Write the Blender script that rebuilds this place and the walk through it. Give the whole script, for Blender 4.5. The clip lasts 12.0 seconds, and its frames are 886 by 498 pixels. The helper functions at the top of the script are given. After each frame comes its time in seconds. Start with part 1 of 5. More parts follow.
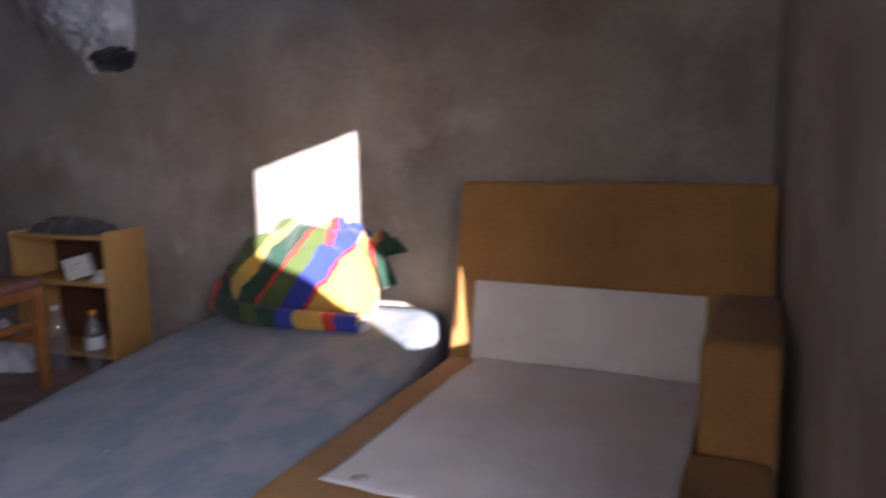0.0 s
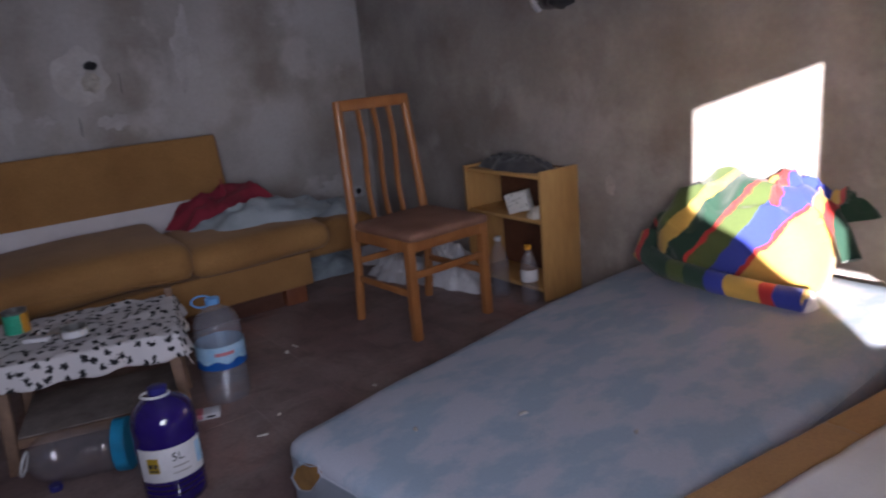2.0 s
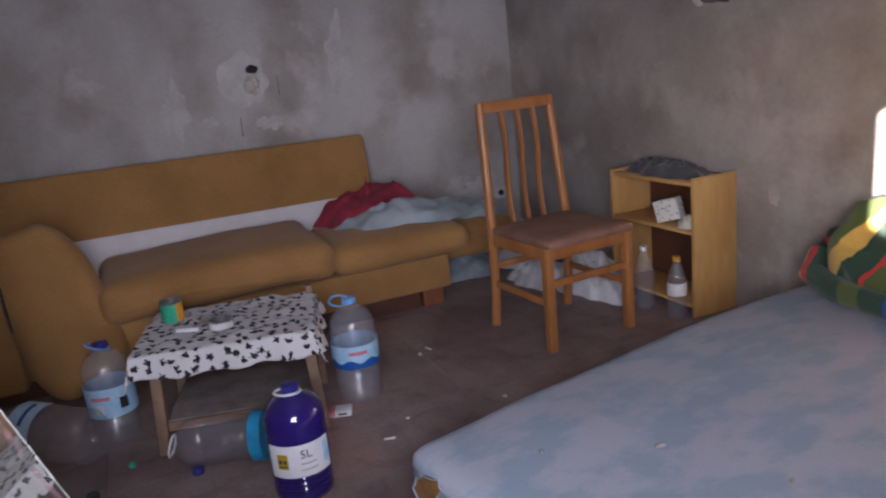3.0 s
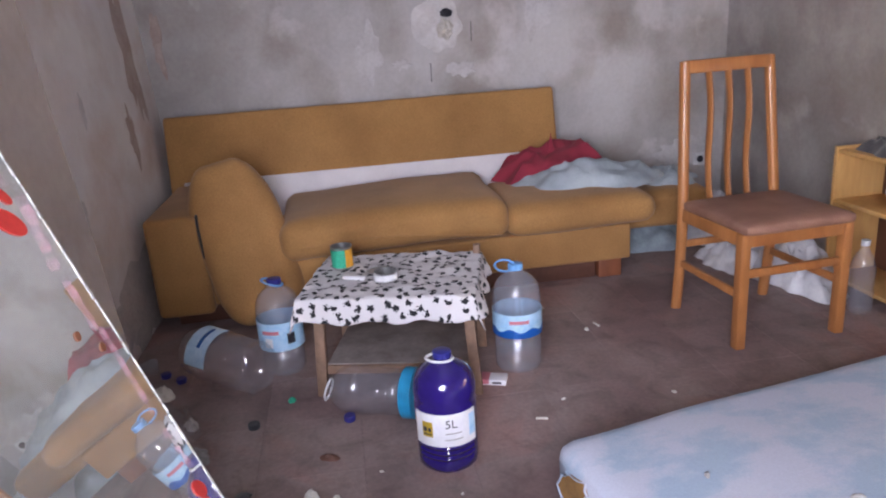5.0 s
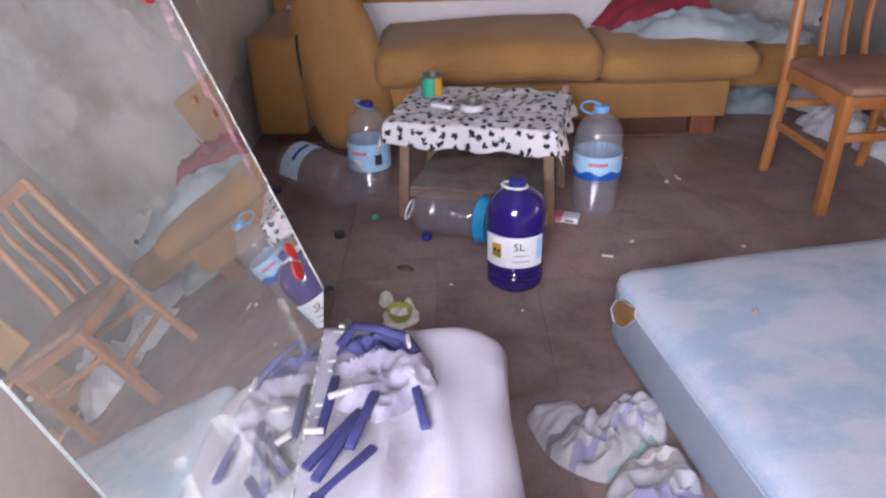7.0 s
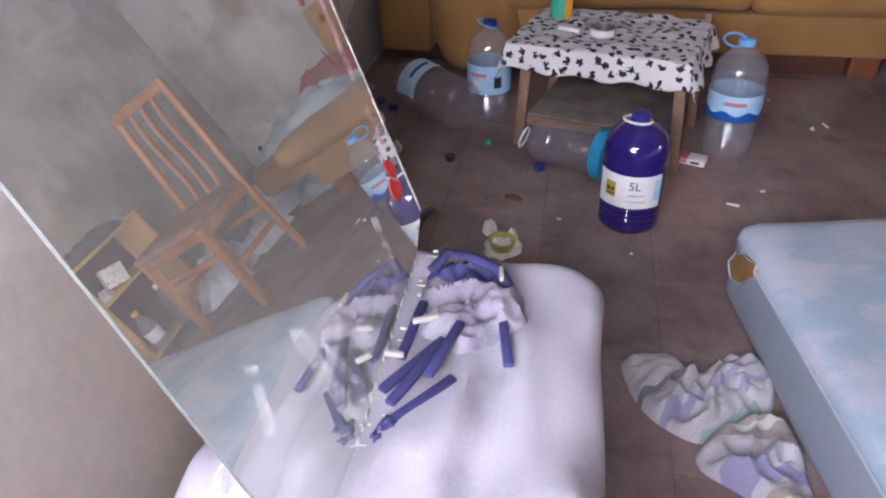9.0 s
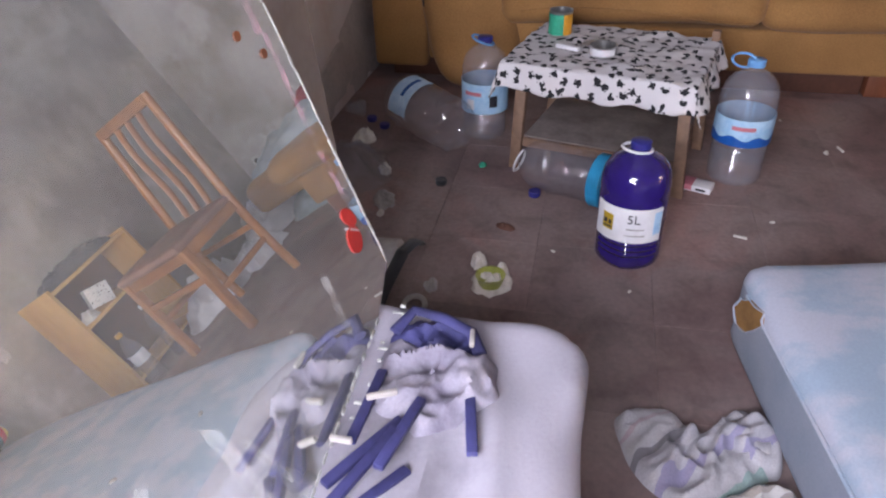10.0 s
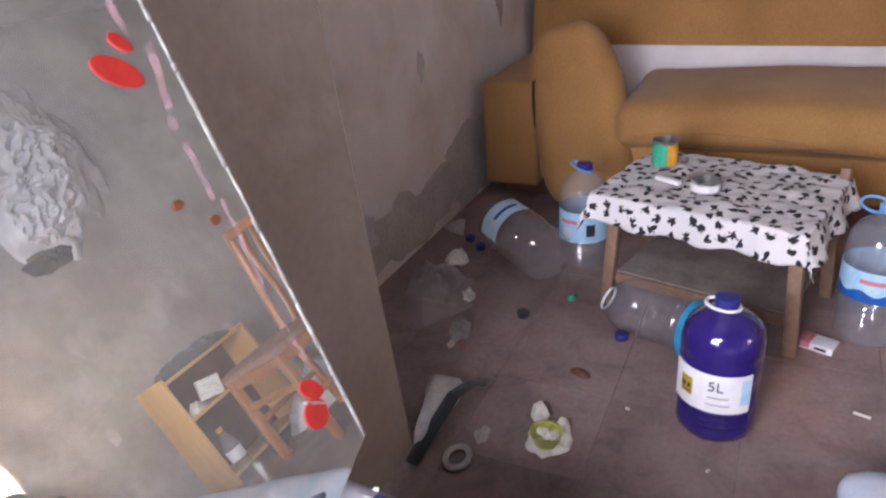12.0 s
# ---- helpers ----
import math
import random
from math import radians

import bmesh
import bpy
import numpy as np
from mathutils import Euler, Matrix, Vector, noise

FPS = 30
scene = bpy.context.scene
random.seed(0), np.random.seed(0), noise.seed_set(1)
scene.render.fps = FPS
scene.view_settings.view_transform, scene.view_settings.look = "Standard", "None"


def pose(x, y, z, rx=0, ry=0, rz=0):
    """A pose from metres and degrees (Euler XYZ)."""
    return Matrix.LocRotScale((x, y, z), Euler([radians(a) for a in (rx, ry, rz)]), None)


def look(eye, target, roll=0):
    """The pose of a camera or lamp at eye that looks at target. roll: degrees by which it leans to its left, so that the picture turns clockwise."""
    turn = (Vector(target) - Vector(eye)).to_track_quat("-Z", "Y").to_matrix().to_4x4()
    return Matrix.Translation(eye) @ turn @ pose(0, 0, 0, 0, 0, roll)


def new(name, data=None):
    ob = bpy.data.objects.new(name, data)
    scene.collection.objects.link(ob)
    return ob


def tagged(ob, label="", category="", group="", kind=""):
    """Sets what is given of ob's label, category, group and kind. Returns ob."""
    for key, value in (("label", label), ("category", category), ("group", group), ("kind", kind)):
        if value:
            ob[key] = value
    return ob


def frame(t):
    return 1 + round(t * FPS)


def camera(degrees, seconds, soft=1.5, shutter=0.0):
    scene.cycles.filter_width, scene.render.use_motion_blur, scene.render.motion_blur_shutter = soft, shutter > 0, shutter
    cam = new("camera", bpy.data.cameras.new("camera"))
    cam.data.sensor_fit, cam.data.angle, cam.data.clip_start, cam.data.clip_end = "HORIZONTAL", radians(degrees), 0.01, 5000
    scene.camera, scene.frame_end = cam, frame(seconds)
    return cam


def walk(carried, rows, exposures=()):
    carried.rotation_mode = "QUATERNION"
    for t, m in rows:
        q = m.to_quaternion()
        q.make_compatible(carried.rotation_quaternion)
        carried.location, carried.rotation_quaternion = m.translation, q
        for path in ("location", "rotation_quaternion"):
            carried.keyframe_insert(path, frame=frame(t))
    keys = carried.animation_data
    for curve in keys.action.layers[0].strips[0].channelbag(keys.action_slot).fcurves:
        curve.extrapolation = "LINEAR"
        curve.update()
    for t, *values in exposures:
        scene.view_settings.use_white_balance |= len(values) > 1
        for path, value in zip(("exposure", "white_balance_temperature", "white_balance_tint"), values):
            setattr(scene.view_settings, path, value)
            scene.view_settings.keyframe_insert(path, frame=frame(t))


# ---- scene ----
cam = camera(63.7, 12.0, soft=2.1, shutter=0.4)
PATH = [
    (0, (4.203, 0.604, 0.979), (3.527, 2.46, 0.664), -1.1),
    (0.5, (4.155, 0.686, 1.017), (3.125, 2.345, 0.586), -0.7),
    (0.6, (4.163, 0.684, 1.023), (3.126, 2.338, 0.591), -0.8),
    (1, (4.127, 0.722, 1.043), (2.905, 2.228, 0.556), -2.4),
    (1.5, (4.111, 0.769, 1.093), (2.714, 2.104, 0.575), -3.7),
    (2, (4.111, 0.783, 1.131), (2.527, 1.887, 0.607), -5.1),
    (2.5, (4.067, 0.832, 1.124), (2.366, 1.751, 0.613), -5.5),
    (3, (4.058, 0.857, 1.139), (2.271, 1.609, 0.647), -5.9),
    (3.5, (3.993, 0.921, 1.165), (2.138, 1.494, 0.685), -6.5),
    (3.6, (3.97, 0.927, 1.181), (2.105, 1.457, 0.689), -5.8),
    (3.7, (3.99, 0.937, 1.182), (2.108, 1.409, 0.699), -6.3),
    (5.3, (3.903, 0.941, 1.159), (2.011, 1.169, 0.552), -3.6),
    (5.5, (3.899, 0.935, 1.17), (2.012, 1.16, 0.544), -3.1),
    (6, (3.943, 0.933, 1.151), (2.081, 1.069, 0.433), -2.3),
    (6.5, (4.001, 0.952, 1.152), (2.187, 0.998, 0.311), -1.8),
    (7, (4.04, 0.953, 1.116), (2.281, 0.929, 0.166), -1.6),
    (7.5, (4.061, 0.945, 1.115), (2.374, 0.804, 0.05), -1.9),
    (7.7, (4.077, 0.951, 1.13), (2.415, 0.747, 0.036), -1.4),
    (9.5, (3.918, 0.984, 1.079), (2.291, 0.64, -0.032), -1.8),
    (10, (3.831, 1.008, 1.082), (2.204, 0.645, -0.023), -1.7),
    (10.5, (3.75, 1.032, 1.074), (2.124, 0.573, 0.004), -1.9),
    (11, (3.711, 1.047, 1.078), (2.115, 0.447, 0.032), -2.6),
    (11.4, (3.654, 1.09, 1.067), (2.078, 0.356, 0.08), -4.5),
    (11.5, (3.647, 1.109, 1.08), (2.075, 0.343, 0.109), -4.2),
    (12, (3.612, 1.197, 1.113), (1.997, 0.385, 0.256), -4.4),
]
EXPOSURES = [(t, stops, kelvin, 20) for t, stops, kelvin in ((0, 2.35, 6000), (1.5, 2.35, 6000), (2.5, 2.9, 6100), (3.5, 3.6, 6250), (5.5, 4.4, 6250), (6.5, 4.4, 6350), (7.5, 3.95, 6400), (9.5, 3.92, 6400), (10.5, 4.2, 6450), (12, 4.4, 6500))]
walk(cam, [(t, look(eye, target, roll)) for t, eye, target, roll in PATH], EXPOSURES)

# ---- light ----
SUN_WAY = Vector((-0.65, 1.0, -0.21)).normalized()
world = bpy.data.worlds.new("sky")
scene.world = world
world.use_nodes = True
wn = world.node_tree.nodes
sky = wn.new("ShaderNodeTexSky")
sky.sky_type = "NISHITA"
sky.sun_disc = False
sky.sun_elevation = math.asin(-SUN_WAY.z)
sky.sun_rotation = math.atan2(-SUN_WAY.x, -SUN_WAY.y)
world.node_tree.links.new(sky.outputs[0], wn["Background"].inputs[0])
wn["Background"].inputs[1].default_value = 0.12
sun = new("sun", bpy.data.lights.new("sun", "SUN"))
sun.data.energy, sun.data.angle, sun.data.color = 5.0, radians(0.5), (1.0, 0.93, 0.82)
sun.rotation_euler = SUN_WAY.to_track_quat("-Z", "Y").to_euler()


def sky_lamp(name, at, aim, sx, sy, watts, colour):
    lamp = new(name, bpy.data.lights.new(name, "AREA"))
    lamp.data.shape, lamp.data.size, lamp.data.size_y = "RECTANGLE", sx, sy
    lamp.data.energy, lamp.data.color = watts, colour
    lamp.matrix_world = look(at, aim)
    return lamp


# added area lamp for sky light, just inside the wall, wider than the opening
daylight = sky_lamp("window_fill_lamp", (4.405, 0.82, 1.05), (2.4, 1.02, 0.78), 1.34, 0.86, 5, (0.88, 0.92, 1.0))
daylight.data.spread = radians(136)


# ---- materials ----
def nodes_of(name):
    m = bpy.data.materials.new(name)
    m.use_nodes = True
    return m, m.node_tree.nodes, m.node_tree.links, m.node_tree.nodes["Principled BSDF"]


def ramp_of(n, stops, constant=False):
    r = n.new("ShaderNodeValToRGB")
    e = r.color_ramp.elements
    while len(e) < len(stops):
        e.new(0.5)
    for k, (pos, c) in enumerate(stops):
        e[k].position, e[k].color = pos, (*c, 1)
    if constant:
        r.color_ramp.interpolation = "CONSTANT"
    return r


def noise_of(n, l, co, scale, detail=5, distort=0.0, rough=0.55):
    t = n.new("ShaderNodeTexNoise")
    t.inputs["Scale"].default_value, t.inputs["Detail"].default_value = scale, detail
    t.inputs["Distortion"].default_value, t.inputs["Roughness"].default_value = distort, rough
    l.new(co, t.inputs["Vector"])
    return t


def bumped(n, l, b, height, strength, distance=0.01):
    bp = n.new("ShaderNodeBump")
    bp.inputs["Strength"].default_value, bp.inputs["Distance"].default_value = strength, distance
    l.new(height, bp.inputs["Height"])
    l.new(bp.outputs["Normal"], b.inputs["Normal"])


def mixed(n, l, fac, a, b, mode="MIX"):
    mx = n.new("ShaderNodeMix")
    mx.data_type, mx.blend_type = "RGBA", mode
    for sock, v in ((mx.inputs[0], fac), (mx.inputs[6], a), (mx.inputs[7], b)):
        if isinstance(v, (int, float)):
            sock.default_value = v
        elif isinstance(v, tuple):
            sock.default_value = (*v, 1)
        else:
            l.new(v, sock)
    return mx.outputs[2]


def mat(name, base, rough=0.7, dark=None, scale=6.0, fine=90.0, bump=0.3, metal=0.0, grain=0.25, coat=0.0, spec=0.4, sheen=0.0, stretch=None, edge=(0.34, 0.64)):
    """A surface with large stains and a fine grain."""
    m, n, l, b = nodes_of(name)
    b.inputs["Roughness"].default_value, b.inputs["Metallic"].default_value = rough, metal
    b.inputs["Specular IOR Level"].default_value, b.inputs["Coat Weight"].default_value = spec, coat
    b.inputs["Sheen Weight"].default_value = sheen
    co = n.new("ShaderNodeTexCoord").outputs["Object"]
    if stretch:
        mp = n.new("ShaderNodeMapping")
        mp.inputs["Scale"].default_value = stretch
        l.new(co, mp.inputs["Vector"])
        co = mp.outputs["Vector"]
    d = dark or tuple(c * 0.72 for c in base)
    big, small = noise_of(n, l, co, scale, 6), noise_of(n, l, co, fine, 4)
    r = ramp_of(n, [(edge[0], d), (edge[1], base)])
    l.new(big.outputs["Fac"], r.inputs["Fac"])
    l.new(mixed(n, l, grain, r.outputs["Color"], small.outputs["Fac"], "OVERLAY"), b.inputs["Base Color"])
    bumped(n, l, b, small.outputs["Fac"], bump, 0.002)
    return m


def plaster(name, light, mid, warm, flake, seed):
    """Damp-stained old plaster with flaking limewash."""
    m, n, l, b = nodes_of(name)
    b.inputs["Roughness"].default_value, b.inputs["Specular IOR Level"].default_value = 0.9, 0.25
    mp = n.new("ShaderNodeMapping")
    mp.inputs["Location"].default_value = (seed, seed * 0.7, seed * 1.3)
    l.new(n.new("ShaderNodeTexCoord").outputs["Object"], mp.inputs["Vector"])
    co = mp.outputs["Vector"]
    big, med, fine = noise_of(n, l, co, 1.5, 4, 0.1), noise_of(n, l, co, 2.6, 5, 0.15, 0.5), noise_of(n, l, co, 45, 6)
    r1 = ramp_of(n, [(0.33, mid), (0.5, tuple((x + y) / 2 for x, y in zip(mid, light))), (0.66, light)])
    l.new(big.outputs["Fac"], r1.inputs["Fac"])
    r2 = ramp_of(n, [(0.48, (0, 0, 0)), (0.70, (0.8, 0.8, 0.8))])
    l.new(med.outputs["Fac"], r2.inputs["Fac"])
    c1 = mixed(n, l, r2.outputs["Color"], r1.outputs["Color"], warm)
    fl = noise_of(n, l, co, 2.4, 8, 0.25, 0.56)
    r3 = ramp_of(n, [(0.58, (0, 0, 0)), (0.66, (0.5, 0.5, 0.5))])
    l.new(fl.outputs["Fac"], r3.inputs["Fac"])
    c2 = mixed(n, l, r3.outputs["Color"], c1, flake)
    l.new(mixed(n, l, 0.15, c2, fine.outputs["Fac"], "OVERLAY"), b.inputs["Base Color"])
    ad = n.new("ShaderNodeMath")
    ad.operation = "ADD"
    l.new(fine.outputs["Fac"], ad.inputs[0])
    l.new(r3.outputs["Color"], ad.inputs[1])
    bumped(n, l, b, ad.outputs[0], 0.25, 0.004)
    return m


def stripes(name, stops, way, period, wobble=0.02, rough=0.9, start=0.0):
    """Coloured bands across the direction way, repeating every period metres."""
    m, n, l, b = nodes_of(name)
    b.inputs["Roughness"].default_value, b.inputs["Sheen Weight"].default_value = rough, 0.2
    co = n.new("ShaderNodeTexCoord").outputs["Object"]
    wob = noise_of(n, l, co, 7, 3)
    dot = n.new("ShaderNodeVectorMath")
    dot.operation = "DOT_PRODUCT"
    dot.inputs[1].default_value = way
    l.new(co, dot.inputs[0])
    ma = n.new("ShaderNodeMath")
    ma.operation = "MULTIPLY_ADD"
    ma.inputs[1].default_value = wobble
    l.new(wob.outputs["Fac"], ma.inputs[0])
    l.new(dot.outputs["Value"], ma.inputs[2])
    dv = n.new("ShaderNodeMath")
    dv.operation = "DIVIDE"
    dv.inputs[1].default_value = period
    sh_ = n.new("ShaderNodeMath")
    sh_.operation = "ADD"
    sh_.inputs[1].default_value = start
    l.new(ma.outputs[0], sh_.inputs[0])
    l.new(sh_.outputs[0], dv.inputs[0])
    fr = n.new("ShaderNodeMath")
    fr.operation = "FRACT"
    l.new(dv.outputs[0], fr.inputs[0])
    r = ramp_of(n, stops, True)
    l.new(fr.outputs[0], r.inputs["Fac"])
    fine = noise_of(n, l, co, 260, 3)
    l.new(mixed(n, l, 0.3, r.outputs["Color"], fine.outputs["Fac"], "OVERLAY"), b.inputs["Base Color"])
    bumped(n, l, b, fine.outputs["Fac"], 0.25)
    return m


def clear_plastic(name, tint, gloss=0.22, haze=0.04):
    """Thin clear plastic: it lets light straight through and shines at the edges."""
    m, n, l, b = nodes_of(name)
    n.remove(b)
    tr, gl, di = n.new("ShaderNodeBsdfTransparent"), n.new("ShaderNodeBsdfGlossy"), n.new("ShaderNodeBsdfDiffuse")
    tr.inputs["Color"].default_value = (*tint, 1)
    gl.inputs["Roughness"].default_value = 0.05
    di.inputs["Color"].default_value = (0.74, 0.76, 0.86, 1)
    lw = n.new("ShaderNodeLayerWeight")
    lw.inputs["Blend"].default_value = 0.5
    steep, shine = n.new("ShaderNodeMath"), n.new("ShaderNodeMath")
    steep.operation, shine.operation = "POWER", "MULTIPLY_ADD"
    steep.inputs[1].default_value = 3.0
    shine.inputs[1].default_value, shine.inputs[2].default_value = gloss * 2.2, 0.075
    l.new(lw.outputs["Facing"], steep.inputs[0])
    l.new(steep.outputs[0], shine.inputs[0])
    m1, m2 = n.new("ShaderNodeMixShader"), n.new("ShaderNodeMixShader")
    m1.inputs[0].default_value = haze
    l.new(tr.outputs[0], m1.inputs[1])
    l.new(di.outputs[0], m1.inputs[2])
    l.new(shine.outputs[0], m2.inputs[0])
    l.new(m1.outputs[0], m2.inputs[1])
    l.new(gl.outputs[0], m2.inputs[2])
    l.new(m2.outputs[0], n["Material Output"].inputs["Surface"])
    return m


def blotched(name, ground, ink, scale, size, rough=0.9, flat=False):
    """Cotton printed with dark flower-like blots."""
    m, n, l, b = nodes_of(name)
    b.inputs["Roughness"].default_value = rough
    co = n.new("ShaderNodeTexCoord").outputs["UV" if flat else "Object"]
    nz = noise_of(n, l, co, scale * 2.2, 2)
    v = n.new("ShaderNodeTexVoronoi")
    v.inputs["Scale"].default_value, v.inputs["Randomness"].default_value = scale, 0.75
    l.new(mixed(n, l, 0.008, co, nz.outputs["Color"], "LINEAR_LIGHT"), v.inputs["Vector"])
    if flat:
        v.voronoi_dimensions = "2D"
    w = n.new("ShaderNodeTexVoronoi")
    w.inputs["Scale"].default_value = scale * 3.4
    if flat:
        w.voronoi_dimensions = "2D"
    l.new(co, w.inputs["Vector"])
    ad = n.new("ShaderNodeMath")
    ad.operation = "MULTIPLY_ADD"
    ad.inputs[1].default_value = 0.35
    l.new(w.outputs["Distance"], ad.inputs[0])
    l.new(v.outputs["Distance"], ad.inputs[2])
    r = ramp_of(n, [(size, ink), (size + 0.03, ground)])
    l.new(ad.outputs[0], r.inputs["Fac"])
    l.new(r.outputs["Color"], b.inputs["Base Color"])
    bumped(n, l, b, noise_of(n, l, co, 240, 2).outputs["Fac"], 0.15)
    return m


def tile_mat(name):
    """Worn red cement tile under grey dirt; every tile a little different."""
    m, n, l, b = nodes_of(name)
    b.inputs["Specular IOR Level"].default_value = 0.35
    geo = n.new("ShaderNodeNewGeometry").outputs["Position"]
    big, med, fine = noise_of(n, l, geo, 1.7, 6, 0.6), noise_of(n, l, geo, 9, 7, 0.5, 0.65), noise_of(n, l, geo, 70, 5)
    r = ramp_of(n, [(0.36, (0.185, 0.125, 0.12)), (0.54, (0.255, 0.195, 0.185)), (0.70, (0.32, 0.175, 0.155))])
    l.new(big.outputs["Fac"], r.inputs["Fac"])
    r2 = ramp_of(n, [(0.30, (0.55, 0.5, 0.5)), (0.5, (1, 1, 1)), (0.75, (1.25, 1.2, 1.2))])
    l.new(med.outputs["Fac"], r2.inputs["Fac"])
    c = mixed(n, l, 0.7, r.outputs["Color"], r2.outputs["Color"], "MULTIPLY")
    hv = n.new("ShaderNodeHueSaturation")
    mr = n.new("ShaderNodeMapRange")
    mr.inputs["To Min"].default_value, mr.inputs["To Max"].default_value = 0.9, 1.1
    l.new(n.new("ShaderNodeObjectInfo").outputs["Random"], mr.inputs["Value"])
    l.new(mr.outputs["Result"], hv.inputs["Value"])
    l.new(c, hv.inputs["Color"])
    l.new(mixed(n, l, 0.25, hv.outputs["Color"], fine.outputs["Fac"], "OVERLAY"), b.inputs["Base Color"])
    rr = n.new("ShaderNodeMapRange")
    rr.inputs["To Min"].default_value, rr.inputs["To Max"].default_value = 0.45, 0.8
    l.new(med.outputs["Fac"], rr.inputs["Value"])
    l.new(rr.outputs["Result"], b.inputs["Roughness"])
    bumped(n, l, b, fine.outputs["Fac"], 0.15, 0.004)
    return m


def dusty_mirror(name):
    """Silvered glass under an uneven film of dust, with wiped streaks."""
    m, n, l, b = nodes_of(name)
    b.inputs["Base Color"].default_value = (0.84, 0.87, 0.84, 1)
    b.inputs["Metallic"].default_value, b.inputs["Roughness"].default_value = 1.0, 0.0
    film = n.new("ShaderNodeBsdfGlossy")
    film.inputs["Color"].default_value, film.inputs["Roughness"].default_value = (0.82, 0.82, 0.79, 1), 0.36
    di = n.new("ShaderNodeBsdfDiffuse")
    di.inputs["Color"].default_value = (0.74, 0.735, 0.70, 1)
    co = n.new("ShaderNodeTexCoord").outputs["Object"]
    nz = noise_of(n, l, co, 4, 8, 0.5, 0.6)
    mp = n.new("ShaderNodeMapping")
    mp.inputs["Scale"].default_value, mp.inputs["Rotation"].default_value = (9, 1, 1.6), (0, radians(24), 0)
    l.new(co, mp.inputs["Vector"])
    wipe = noise_of(n, l, mp.outputs["Vector"], 2.2, 4, 0.6, 0.5)
    both = n.new("ShaderNodeMath")
    both.operation = "MULTIPLY_ADD"
    both.inputs[1].default_value = 0.5
    l.new(wipe.outputs["Fac"], both.inputs[0])
    l.new(nz.outputs["Fac"], both.inputs[2])
    mr = n.new("ShaderNodeMapRange")
    mr.inputs["From Min"].default_value, mr.inputs["From Max"].default_value = 0.55, 1.0
    mr.inputs["To Min"].default_value, mr.inputs["To Max"].default_value = 0.10, 0.23
    l.new(both.outputs[0], mr.inputs["Value"])
    m1, mx = n.new("ShaderNodeMixShader"), n.new("ShaderNodeMixShader")
    m1.inputs[0].default_value = 0.08
    l.new(b.outputs[0], m1.inputs[1])
    l.new(film.outputs[0], m1.inputs[2])
    l.new(mr.outputs["Result"], mx.inputs[0])
    l.new(m1.outputs[0], mx.inputs[1])
    l.new(di.outputs[0], mx.inputs[2])
    l.new(mx.outputs[0], n["Material Output"].inputs["Surface"])
    return m


M_WEST = plaster("limewashed_plaster", (0.56, 0.54, 0.545), (0.36, 0.335, 0.32), (0.30, 0.255, 0.225), (0.68, 0.65, 0.66), 0.0)
# north and east plaster, toned below the west wall to carry their shade
M_NORTH = plaster("shaded_plaster", (0.44, 0.415, 0.40), (0.26, 0.24, 0.23), (0.23, 0.195, 0.185), (0.49, 0.46, 0.455), 7.0)
M_SOUTH = plaster("flaking_plaster", (0.79, 0.765, 0.76), (0.66, 0.625, 0.61), (0.57, 0.46, 0.41), (0.82, 0.80, 0.79), 3.0)
# the pier's brown is its dim lighting mixed into grey plaster
M_PIER = plaster("shade_brown_plaster", (0.41, 0.36, 0.33), (0.33, 0.28, 0.25), (0.27, 0.22, 0.19), (0.46, 0.415, 0.39), 12.0)
M_CEIL = mat("ceiling_paint", (0.55, 0.53, 0.51), 0.9)
M_TILE = tile_mat("worn_cement_tile")
M_JOINT = mat("dirty_joint", (0.17, 0.13, 0.125), 0.9)
M_VELOUR = mat("ochre_velour", (0.405, 0.212, 0.072), 0.85, (0.30, 0.15, 0.05), 3.0, 160, 0.2, sheen=0.12, grain=0.35)
M_LINING = mat("white_lining", (0.80, 0.765, 0.79), 0.9, (0.68, 0.645, 0.665), 4, 200, 0.1)
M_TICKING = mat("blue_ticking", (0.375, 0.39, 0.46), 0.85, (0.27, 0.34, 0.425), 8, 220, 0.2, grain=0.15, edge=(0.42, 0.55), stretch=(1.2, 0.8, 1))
# plain blue-grey side band, darkened further for the shade it lies in
M_BANDSHADE = mat("shaded_ticking_band", (0.255, 0.278, 0.335), 0.85, (0.20, 0.23, 0.285), 6, 220, 0.2, grain=0.15)
M_FOAM = mat("ochre_foam", (0.25, 0.13, 0.04), 0.95, None, 20, 150, 0.5)
M_SHEET = mat("lilac_sheet", (0.325, 0.305, 0.355), 0.85, (0.225, 0.208, 0.245), 5.5, 160, 0.2, grain=0.1, edge=(0.33, 0.44))
M_CHAIRWOOD = mat("varnished_beech", (0.42, 0.175, 0.06), 0.36, (0.29, 0.11, 0.035), 7, 60, 0.05, coat=0.25, stretch=(1, 1, 0.15))
M_DUSTY = mat("dusty_grey_board", (0.24, 0.205, 0.19), 0.9, (0.15, 0.12, 0.11), 9, 80, 0.2)
M_SEAT = mat("brown_leatherette", (0.28, 0.15, 0.11), 0.5, (0.20, 0.10, 0.07), 8, 300, 0.1)
M_CHIP = mat("pine_laminate", (0.62, 0.37, 0.14), 0.45, (0.52, 0.29, 0.10), 4, 50, 0.05, stretch=(1, 1, 0.2))
M_TABLE = mat("worn_wood", (0.27, 0.165, 0.11), 0.7, (0.16, 0.10, 0.07), 9, 70, 0.15)
M_DARKWOOD = mat("dark_wood", (0.13, 0.055, 0.035), 0.6, (0.08, 0.035, 0.025), 6, 60, 0.1)
